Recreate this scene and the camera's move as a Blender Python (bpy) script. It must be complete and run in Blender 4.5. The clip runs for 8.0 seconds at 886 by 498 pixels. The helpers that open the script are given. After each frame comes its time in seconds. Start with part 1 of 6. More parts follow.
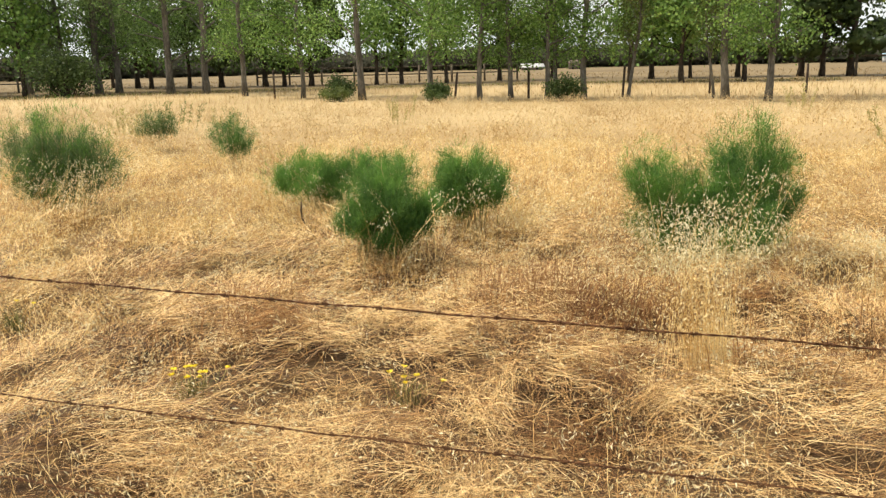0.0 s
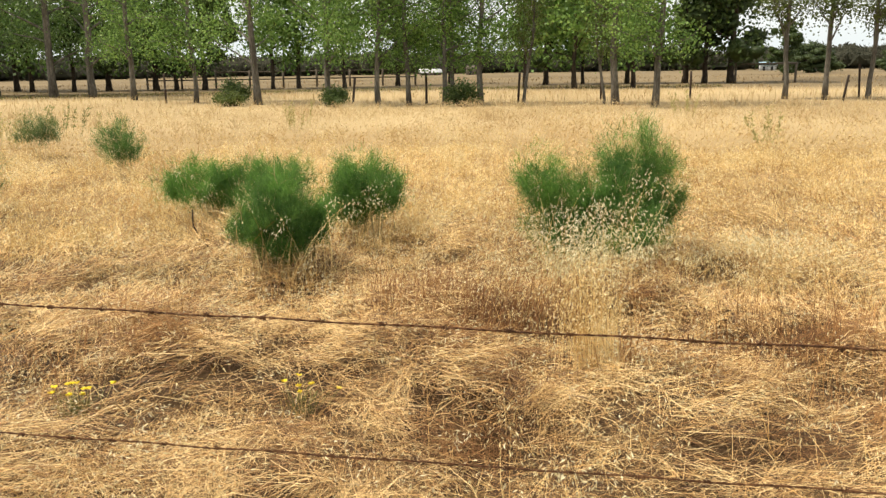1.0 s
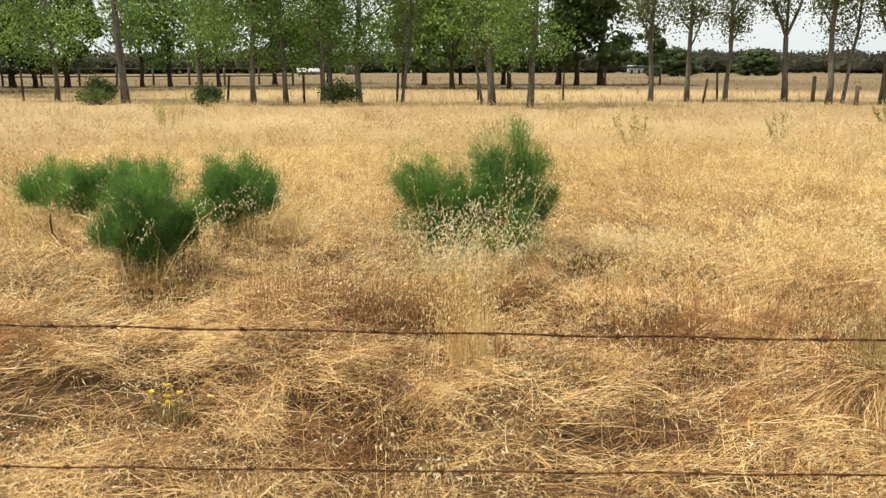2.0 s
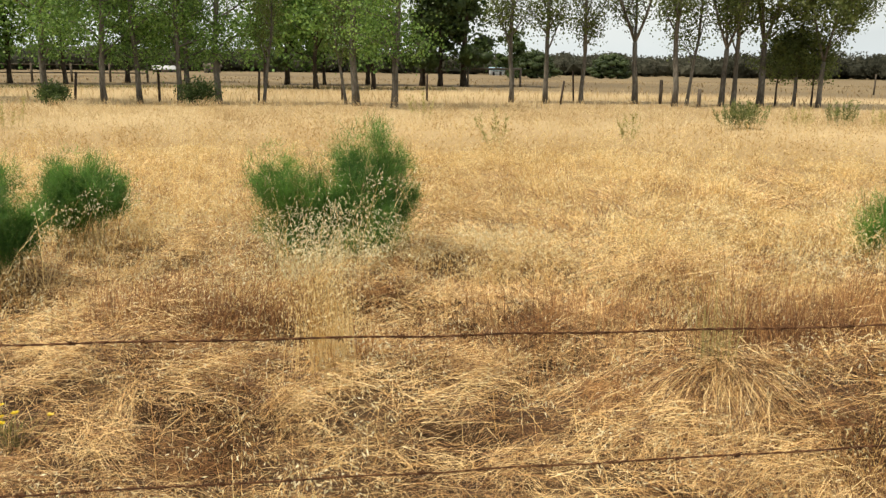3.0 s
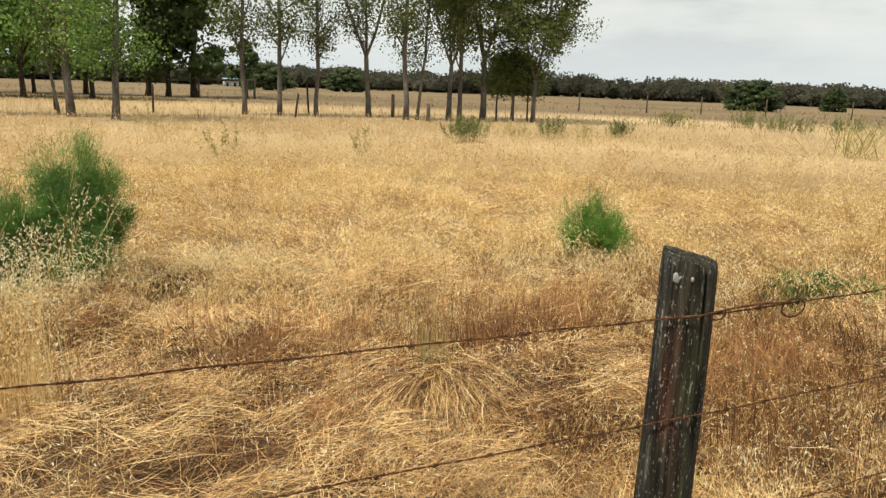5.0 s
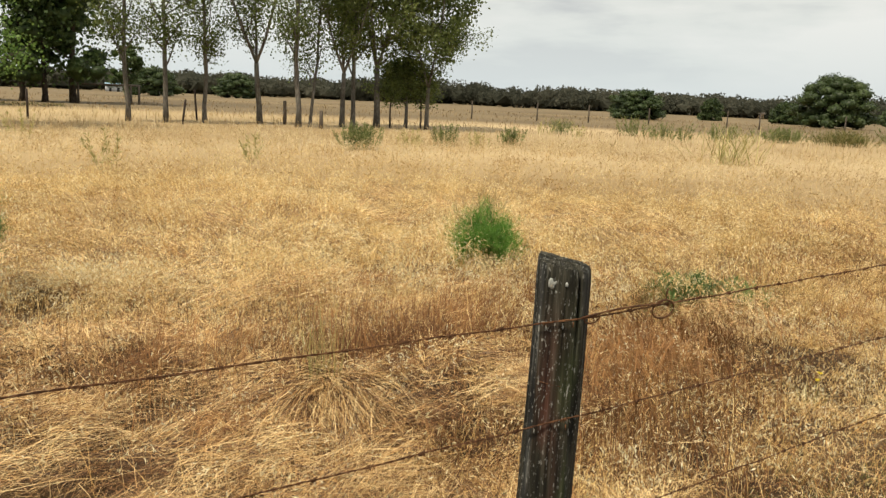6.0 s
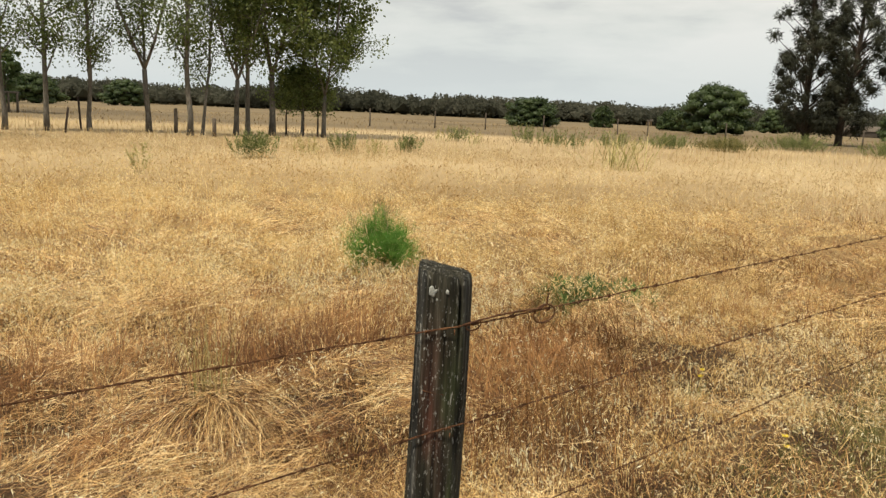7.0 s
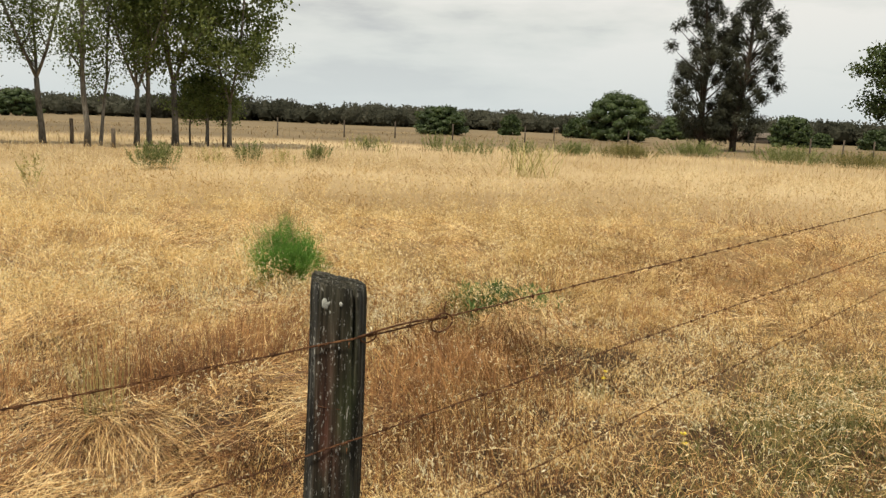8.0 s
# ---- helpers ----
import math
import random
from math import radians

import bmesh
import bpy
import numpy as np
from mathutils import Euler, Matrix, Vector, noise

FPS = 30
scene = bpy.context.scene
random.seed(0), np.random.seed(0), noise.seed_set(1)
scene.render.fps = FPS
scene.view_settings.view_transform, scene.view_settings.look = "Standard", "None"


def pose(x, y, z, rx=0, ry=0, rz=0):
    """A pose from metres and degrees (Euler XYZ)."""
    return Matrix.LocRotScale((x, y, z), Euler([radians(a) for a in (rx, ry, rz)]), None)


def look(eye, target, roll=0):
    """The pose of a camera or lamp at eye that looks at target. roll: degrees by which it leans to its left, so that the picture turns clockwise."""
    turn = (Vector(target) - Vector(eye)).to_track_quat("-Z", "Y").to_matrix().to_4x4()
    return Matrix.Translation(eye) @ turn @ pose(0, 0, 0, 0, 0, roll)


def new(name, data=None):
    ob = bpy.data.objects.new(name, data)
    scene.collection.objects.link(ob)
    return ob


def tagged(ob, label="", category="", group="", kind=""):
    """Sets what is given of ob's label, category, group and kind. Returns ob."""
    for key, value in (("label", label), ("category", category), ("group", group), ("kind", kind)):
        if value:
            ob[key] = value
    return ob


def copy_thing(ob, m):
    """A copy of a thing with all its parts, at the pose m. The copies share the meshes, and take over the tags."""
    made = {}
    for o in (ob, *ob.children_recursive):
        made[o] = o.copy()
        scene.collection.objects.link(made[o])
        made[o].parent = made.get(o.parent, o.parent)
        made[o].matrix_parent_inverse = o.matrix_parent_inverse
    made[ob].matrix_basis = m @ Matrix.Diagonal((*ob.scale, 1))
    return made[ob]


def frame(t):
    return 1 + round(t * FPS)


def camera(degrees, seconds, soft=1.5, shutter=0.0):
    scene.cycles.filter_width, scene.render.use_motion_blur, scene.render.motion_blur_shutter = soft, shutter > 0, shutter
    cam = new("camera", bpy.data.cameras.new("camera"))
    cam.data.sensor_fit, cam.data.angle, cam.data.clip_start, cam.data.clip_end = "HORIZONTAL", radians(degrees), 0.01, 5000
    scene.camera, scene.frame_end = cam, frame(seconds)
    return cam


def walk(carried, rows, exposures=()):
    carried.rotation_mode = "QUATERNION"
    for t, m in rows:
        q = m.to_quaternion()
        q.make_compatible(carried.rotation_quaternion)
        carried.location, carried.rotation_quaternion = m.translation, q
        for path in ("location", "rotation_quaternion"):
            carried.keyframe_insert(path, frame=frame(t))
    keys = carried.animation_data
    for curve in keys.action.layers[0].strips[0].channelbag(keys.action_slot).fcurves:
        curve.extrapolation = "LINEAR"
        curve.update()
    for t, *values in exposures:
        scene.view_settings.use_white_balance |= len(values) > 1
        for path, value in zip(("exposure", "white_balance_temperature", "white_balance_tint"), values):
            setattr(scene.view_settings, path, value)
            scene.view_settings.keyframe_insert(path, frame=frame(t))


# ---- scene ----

# ---------------------------------------------------------------- camera
cam = camera(57.24, 8.0, soft=1.4)
# seconds, x, y, z, yaw, pitch, roll
ROWS = [
    (0.0, 0.000, 0.000, 1.487, -0.00, -12.98, -1.35),
    (0.5, 0.019, -0.007, 1.492, -3.36, -12.84, -1.14),
    (1.0, 0.038, -0.015, 1.494, -7.09, -12.78, -0.85),
    (2.5, 0.102, 0.002, 1.486, -20.20, -12.85, 0.33),
    (3.0, 0.127, -0.003, 1.488, -25.03, -12.77, 0.73),
    (3.5, 0.155, -0.009, 1.493, -29.89, -12.56, 1.07),
    (4.0, 0.186, -0.013, 1.499, -34.64, -12.26, 1.39),
    (4.5, 0.216, -0.021, 1.504, -39.21, -11.88, 1.72),
    (6.0, 0.278, -0.055, 1.511, -50.70, -10.70, 2.50),
    (6.5, 0.305, -0.066, 1.511, -54.31, -10.29, 2.55),
    (7.0, 0.333, -0.080, 1.511, -57.71, -9.88, 2.52),
    (7.5, 0.357, -0.093, 1.512, -60.91, -9.46, 2.40),
    (8.0, 0.379, -0.106, 1.512, -63.91, -9.03, 2.28),
]
walk(cam, [(t, pose(x, y, z, 90 + pitch, 0, yaw) @ pose(0, 0, 0, 0, 0, roll)) for t, x, y, z, yaw, pitch, roll in ROWS],
     exposures=[(0.0, 0.41), (1.0, 0.36), (2.5, 0.20), (4.5, 0.10), (6.5, 0.0), (8.0, -0.05)])

# ---------------------------------------------------------------- world and sun
SUN_EL, SUN_AZ = 64.0, -85.0          # degrees; azimuth from +y towards +x


def build_world():
    w = bpy.data.worlds.new("sky")
    scene.world = w
    w.use_nodes = True
    nt = w.node_tree
    nt.nodes.clear()
    n, l = nt.nodes.new, nt.links.new
    out, bg, bg2, add = n("ShaderNodeOutputWorld"), n("ShaderNodeBackground"), n("ShaderNodeBackground"), n("ShaderNodeAddShader")
    sky = n("ShaderNodeTexSky")
    sky.sky_type = "NISHITA"
    sky.sun_disc = False
    sky.sun_elevation, sky.sun_rotation = radians(SUN_EL), radians(SUN_AZ)
    sky.dust_density, sky.air_density = 3.0, 1.0
    bg.inputs["Strength"].default_value = 0.012
    l(sky.outputs["Color"], bg.inputs["Color"])
    # veil of high cloud, brighter overhead
    tc, sep = n("ShaderNodeTexCoord"), n("ShaderNodeSeparateXYZ")
    l(tc.outputs["Generated"], sep.inputs[0])
    mp = n("ShaderNodeMapping")
    mp.inputs["Scale"].default_value = (1.0, 1.0, 4.5)
    l(tc.outputs["Generated"], mp.inputs["Vector"])
    noi = n("ShaderNodeTexNoise")
    noi.inputs["Scale"].default_value, noi.inputs["Detail"].default_value = 3.4, 6.0
    noi.inputs["Roughness"].default_value = 0.52
    l(mp.outputs[0], noi.inputs["Vector"])
    ramp = n("ShaderNodeValToRGB")
    e = ramp.color_ramp.elements
    e[0].position, e[0].color = 0.37, (0.54, 0.545, 0.53, 1)
    e[1].position, e[1].color = 0.57, (0.83, 0.81, 0.75, 1)
    m = ramp.color_ramp.elements.new(0.46)
    m.color = (0.71, 0.715, 0.66, 1)
    l(noi.outputs["Fac"], ramp.inputs[0])
    # towards the horizon: a clear pale blue-white
    mr = n("ShaderNodeMapRange")
    mr.inputs["From Min"].default_value, mr.inputs["From Max"].default_value = 0.0, 0.13
    l(sep.outputs["Z"], mr.inputs["Value"])
    mix = n("ShaderNodeMix")
    mix.data_type = "RGBA"
    mix.inputs["A"].default_value = (0.66, 0.715, 0.715, 1)
    l(mr.outputs[0], mix.inputs["Factor"])
    l(ramp.outputs["Color"], mix.inputs["B"])
    up = n("ShaderNodeMapRange")
    up.inputs["From Min"].default_value, up.inputs["From Max"].default_value = 0.15, 1.0
    up.inputs["To Min"].default_value, up.inputs["To Max"].default_value = 1.0, 0.95
    l(sep.outputs["Z"], up.inputs["Value"])
    l(mix.outputs["Result"], bg2.inputs["Color"])
    l(up.outputs[0], bg2.inputs["Strength"])
    l(bg.outputs[0], add.inputs[0])
    l(bg2.outputs[0], add.inputs[1])
    l(add.outputs[0], out.inputs["Surface"])


build_world()
sun = new("sun", bpy.data.lights.new("sun", "SUN"))
sun.data.energy, sun.data.angle, sun.data.color = 4.7, radians(6.0), (1.0, 0.89, 0.71)
_el, _az = radians(SUN_EL), radians(SUN_AZ)
sun.matrix_world = look((60 * math.sin(_az) * math.cos(_el), 60 * math.cos(_az) * math.cos(_el), 60 * math.sin(_el)), (0, 0, 0))


# ---------------------------------------------------------------- materials
def mat(name, cols, scale=8.0, rough=0.8, bump=0.3, fine=40.0, island=0.0, obrandom=0.0, stretch=(1, 1, 1), metal=0.0, trans=0.0, spec=0.3):
    """A node material: a ramp of colours driven by coarse and fine noise, with relief. island: value spread from piece to piece."""
    m = bpy.data.materials.new(name)
    m.use_nodes = True
    nt = m.node_tree
    n, l = nt.nodes.new, nt.links.new
    b = nt.nodes["Principled BSDF"]
    tc, mp = n("ShaderNodeTexCoord"), n("ShaderNodeMapping")
    mp.inputs["Scale"].default_value = stretch
    l(tc.outputs["Object"], mp.inputs["Vector"])
    n1, n2 = n("ShaderNodeTexNoise"), n("ShaderNodeTexNoise")
    n1.inputs["Scale"].default_value, n1.inputs["Detail"].default_value = scale, 5
    n2.inputs["Scale"].default_value, n2.inputs["Detail"].default_value = fine, 4
    l(mp.outputs[0], n1.inputs["Vector"])
    l(mp.outputs[0], n2.inputs["Vector"])
    av = n("ShaderNodeMath")
    av.operation = "MULTIPLY_ADD"
    av.inputs[1].default_value = 0.45
    l(n2.outputs["Fac"], av.inputs[0])
    h = n("ShaderNodeMath")
    h.operation = "MULTIPLY"
    h.inputs[1].default_value = 0.55
    l(n1.outputs["Fac"], h.inputs[0])
    l(h.outputs[0], av.inputs[2])
    wide = n("ShaderNodeMapRange")
    wide.clamp = False
    wide.inputs["From Min"].default_value, wide.inputs["From Max"].default_value = 0.30, 0.70
    wide.inputs["To Min"].default_value, wide.inputs["To Max"].default_value = 0.08, 0.92
    l(av.outputs[0], wide.inputs["Value"])
    src = wide.outputs[0]
    if island or obrandom:
        ge = n("ShaderNodeNewGeometry") if island else n("ShaderNodeObjectInfo")
        s = n("ShaderNodeMath")
        s.operation = "MULTIPLY_ADD"
        s.inputs[1].default_value = island or obrandom
        l(ge.outputs["Random Per Island"] if island else ge.outputs["Random"], s.inputs[0])
        o = n("ShaderNodeMath")
        o.operation = "ADD"
        o.inputs[1].default_value = -(island or obrandom) / 2
        l(src, o.inputs[0])
        l(o.outputs[0], s.inputs[2])
        src = s.outputs[0]
    ramp = n("ShaderNodeValToRGB")
    el = ramp.color_ramp.elements
    k = len(cols)
    for i, c in enumerate(cols):
        pos = 0.20 + 0.60 * i / max(1, k - 1)
        if i < 2:
            el[i].position, el[i].color = pos, (*c, 1)
        else:
            el.new(pos).color = (*c, 1)
    l(src, ramp.inputs[0])
    l(ramp.outputs["Color"], b.inputs["Base Color"])
    b.inputs["Roughness"].default_value, b.inputs["Metallic"].default_value = rough, metal
    b.inputs["Specular IOR Level"].default_value = spec
    if bump:
        bp = n("ShaderNodeBump")
        bp.inputs["Strength"].default_value = bump
        bp.inputs["Distance"].default_value = 0.01
        l(n2.outputs["Fac"], bp.inputs["Height"])
        l(bp.outputs[0], b.inputs["Normal"])
    if trans:
        tr, mx = n("ShaderNodeBsdfTranslucent"), n("ShaderNodeMixShader")
        l(ramp.outputs["Color"], tr.inputs["Color"])
        mx.inputs[0].default_value = trans
        l(b.outputs[0], mx.inputs[1])
        l(tr.outputs[0], mx.inputs[2])
        l(mx.outputs[0], nt.nodes["Material Output"].inputs["Surface"])
    return m


# near ground darkened in colour to deepen the shade between the straw
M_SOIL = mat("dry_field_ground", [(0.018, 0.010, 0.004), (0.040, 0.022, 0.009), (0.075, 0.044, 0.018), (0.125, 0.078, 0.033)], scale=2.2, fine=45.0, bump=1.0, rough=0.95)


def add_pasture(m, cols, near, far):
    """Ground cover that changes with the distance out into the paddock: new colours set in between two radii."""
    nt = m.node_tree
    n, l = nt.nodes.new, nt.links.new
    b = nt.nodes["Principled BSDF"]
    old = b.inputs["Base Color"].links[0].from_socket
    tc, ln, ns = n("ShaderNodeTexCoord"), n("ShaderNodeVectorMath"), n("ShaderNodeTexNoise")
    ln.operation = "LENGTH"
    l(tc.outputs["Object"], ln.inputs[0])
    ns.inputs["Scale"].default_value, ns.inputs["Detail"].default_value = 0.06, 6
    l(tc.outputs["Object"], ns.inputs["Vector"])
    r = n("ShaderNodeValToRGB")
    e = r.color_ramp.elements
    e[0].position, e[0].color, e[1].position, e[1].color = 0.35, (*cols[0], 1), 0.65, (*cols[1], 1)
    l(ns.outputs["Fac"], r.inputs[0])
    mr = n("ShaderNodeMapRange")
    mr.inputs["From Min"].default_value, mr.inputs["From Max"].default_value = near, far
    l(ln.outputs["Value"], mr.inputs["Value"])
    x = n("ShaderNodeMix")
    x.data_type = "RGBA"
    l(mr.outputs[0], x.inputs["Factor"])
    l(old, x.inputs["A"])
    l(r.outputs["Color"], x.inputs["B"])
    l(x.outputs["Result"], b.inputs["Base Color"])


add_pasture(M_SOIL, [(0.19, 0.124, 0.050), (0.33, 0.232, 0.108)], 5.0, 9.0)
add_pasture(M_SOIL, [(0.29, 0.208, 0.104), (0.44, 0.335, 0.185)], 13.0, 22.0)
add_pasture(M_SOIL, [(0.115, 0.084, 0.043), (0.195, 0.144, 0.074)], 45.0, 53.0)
M_STRAW = mat("flattened_straw", [(0.070, 0.029, 0.009), (0.32, 0.157, 0.047), (0.65, 0.405, 0.150), (0.85, 0.645, 0.325)], scale=2.5, fine=11.0, island=0.8, bump=0.0, rough=0.5, trans=0.07, spec=0.45)
M_OAT = mat("standing_dry_grass", [(0.25, 0.126, 0.034), (0.53, 0.322, 0.105), (0.75, 0.530, 0.210), (0.87, 0.70, 0.36)], scale=1.1, fine=4.5, island=0.6, bump=0.0, rough=0.55, trans=0.12, spec=0.4)
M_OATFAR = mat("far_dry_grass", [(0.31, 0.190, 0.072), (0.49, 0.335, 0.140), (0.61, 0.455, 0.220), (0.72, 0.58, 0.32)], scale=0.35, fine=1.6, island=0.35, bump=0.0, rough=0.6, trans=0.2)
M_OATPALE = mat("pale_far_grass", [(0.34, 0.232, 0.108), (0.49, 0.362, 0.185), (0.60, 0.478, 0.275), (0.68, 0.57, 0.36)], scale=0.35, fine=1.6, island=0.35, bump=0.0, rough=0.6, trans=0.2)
M_WEED = mat("pale_weed_leaves", [(0.09, 0.115, 0.035), (0.17, 0.20, 0.065), (0.29, 0.31, 0.12)], scale=3.0, fine=20.0, island=0.5, bump=0.0, rough=0.6, trans=0.4)
M_STUBBLE = mat("grazed_stubble", [(0.16, 0.105, 0.05), (0.27, 0.19, 0.095), (0.40, 0.29, 0.15)], scale=0.3, fine=2.0, island=0.5, bump=0.0, rough=0.8)
M_BROWN = mat("brown_dead_grass", [(0.090, 0.039, 0.014), (0.215, 0.102, 0.036), (0.39, 0.205, 0.074)], scale=1.5, fine=14.0, island=0.5, bump=0.0, rough=0.7, trans=0.06)
# dead stems, with the shade under the straw put into their colour
M_UNDER = mat("shade_darkened_thatch", [(0.022, 0.010, 0.004), (0.062, 0.029, 0.010), (0.16, 0.080, 0.028)], scale=1.5, fine=14.0, island=0.7, bump=0.0, rough=0.8, trans=0.04)
M_HEAD = mat("oat_spikelets", [(0.54, 0.36, 0.13), (0.78, 0.61, 0.30), (0.90, 0.80, 0.52)], scale=2.0, fine=30.0, island=0.6, bump=0.0, rough=0.55, trans=0.35)
M_PALE = mat("pale_oat_spikelets", [(0.58, 0.50, 0.27), (0.74, 0.67, 0.42), (0.80, 0.76, 0.55)], scale=2.0, fine=30.0, island=0.6, bump=0.0, rough=0.5, trans=0.35)
M_GREENGRASS = mat("low_green_grass", [(0.080, 0.086, 0.024), (0.155, 0.155, 0.046), (0.31, 0.265, 0.10)], scale=2.0, fine=20.0, island=0.6, bump=0.0, rough=0.6, trans=0.3)
M_PALEGREEN = mat("greenish_stems", [(0.25, 0.24, 0.08), (0.42, 0.38, 0.15), (0.58, 0.50, 0.24)], scale=2.0, fine=20.0, island=0.6, bump=0.0, rough=0.6, trans=0.3)
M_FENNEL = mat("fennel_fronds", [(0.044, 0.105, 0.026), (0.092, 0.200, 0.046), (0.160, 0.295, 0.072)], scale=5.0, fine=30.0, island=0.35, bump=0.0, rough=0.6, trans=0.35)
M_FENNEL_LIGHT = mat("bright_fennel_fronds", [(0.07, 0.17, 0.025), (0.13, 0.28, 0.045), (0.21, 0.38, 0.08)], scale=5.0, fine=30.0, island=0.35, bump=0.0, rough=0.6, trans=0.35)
M_FENNEL_PALE = mat("pale_fennel_fronds", [(0.060, 0.110, 0.040), (0.110, 0.185, 0.065), (0.185, 0.265, 0.105)], scale=5.0, fine=30.0, island=0.35, bump=0.0, rough=0.6, trans=0.35)
M_FSTEM = mat("fennel_stems", [(0.16, 0.16, 0.06), (0.36, 0.29, 0.13), (0.60, 0.47, 0.25)], scale=6.0, fine=40.0, island=0.4, bump=0.0, rough=0.6)
M_LEAF = mat("poplar_leaves", [(0.066, 0.130, 0.029), (0.148, 0.268, 0.058), (0.28, 0.42, 0.108)], scale=0.7, fine=3.5, island=0.5, bump=0.0, rough=0.5, trans=0.42, spec=0.35)
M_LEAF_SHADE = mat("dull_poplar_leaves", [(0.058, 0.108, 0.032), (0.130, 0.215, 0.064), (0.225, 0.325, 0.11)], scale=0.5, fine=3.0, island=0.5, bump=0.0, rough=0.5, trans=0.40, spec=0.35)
M_LEAF_DARK = mat("dark_leaves", [(0.038, 0.062, 0.020), (0.070, 0.112, 0.033), (0.118, 0.170, 0.054)], scale=0.5, fine=3.0, island=0.45, bump=0.0, rough=0.5, trans=0.48, spec=0.35)
M_LEAF_OLIVE = mat("olive_leaves", [(0.065, 0.090, 0.023), (0.120, 0.155, 0.042), (0.20, 0.24, 0.075)], scale=0.5, fine=3.0, island=0.45, bump=0.0, rough=0.5, trans=0.48, spec=0.35)
M_CASUARINA = mat("casuarina_needles", [(0.016, 0.019, 0.011), (0.030, 0.033, 0.019), (0.052, 0.055, 0.031)], scale=0.5, fine=3.0, island=0.45, bump=0.0, rough=0.6, trans=0.2)
M_GUM = mat("gum_leaves", [(0.024, 0.040, 0.013), (0.050, 0.076, 0.024), (0.088, 0.120, 0.040)], scale=0.5, fine=3.0, island=0.45, bump=0.0, rough=0.5, trans=0.3, spec=0.35)
# leaf colour lightened and greyed to include the haze of distance
M_FOREST = mat("hazed_eucalypt_foliage", [(0.052, 0.055, 0.040), (0.086, 0.088, 0.064), (0.130, 0.124, 0.092)], scale=0.03, fine=0.4, trans=0.5, spec=0.05, island=0.18, bump=0.0, rough=0.8)
M_BARK = mat("grey_poplar_bark", [(0.050, 0.046, 0.039), (0.120, 0.110, 0.094), (0.225, 0.208, 0.180)], scale=1.2, fine=9.0, stretch=(3, 3, 0.7), bump=0.7, rough=0.9, obrandom=0.12)
M_BARK_DARK = mat("dark_bark", [(0.022, 0.017, 0.013), (0.05, 0.038, 0.028), (0.10, 0.08, 0.06)], scale=1.2, fine=9.0, stretch=(3, 3, 0.7), bump=0.7, rough=0.9)
M_WIRE = mat("rusted_wire", [(0.042, 0.018, 0.009), (0.098, 0.043, 0.018), (0.185, 0.092, 0.040)], scale=22.0, fine=160.0, bump=0.5, rough=0.85, metal=0.15)
M_POSTFAR = mat("weathered_far_posts", [(0.05, 0.04, 0.03), (0.11, 0.09, 0.07), (0.18, 0.15, 0.12)], scale=6.0, fine=30.0, stretch=(3, 3, 0.5), rough=0.9)
M_STEEL = mat("rusty_steel_picket", [(0.035, 0.025, 0.02), (0.07, 0.05, 0.04), (0.12, 0.09, 0.07)], scale=6.0, fine=40.0, rough=0.8)
M_WHITE = mat("white_paint", [(0.62, 0.62, 0.60), (0.76, 0.76, 0.74), (0.82, 0.82, 0.80)], scale=1.0, fine=8.0, bump=0.05, rough=0.4)
M_ROOF = mat("grey_sheet_roof", [(0.30, 0.31, 0.32), (0.46, 0.47, 0.48), (0.62, 0.63, 0.63)], scale=0.6, fine=6.0, bump=0.1, rough=0.5)
M_BLUE = mat("pale_blue_sheet", [(0.16, 0.28, 0.36), (0.25, 0.40, 0.50), (0.35, 0.50, 0.58)], scale=0.6, fine=6.0, bump=0.1, rough=0.5)
M_DARKGLASS = mat("dark_window", [(0.015, 0.017, 0.02), (0.025, 0.028, 0.03)], scale=1.0, fine=5.0, bump=0.0, rough=0.15, spec=0.6)
M_RUBBER = mat("black_rubber", [(0.015, 0.015, 0.015), (0.03, 0.03, 0.03)], scale=3.0, fine=20.0, rough=0.85)
M_YELLOW = mat("yellow_petals", [(0.62, 0.45, 0.02), (0.78, 0.62, 0.03), (0.82, 0.72, 0.06)], scale=20.0, fine=90.0, bump=0.0, rough=0.5, island=0.3)
M_LEAFDRY = mat("dry_pale_leaf", [(0.55, 0.42, 0.24), (0.68, 0.56, 0.36), (0.76, 0.66, 0.46)], scale=20.0, fine=80.0, rough=0.6)


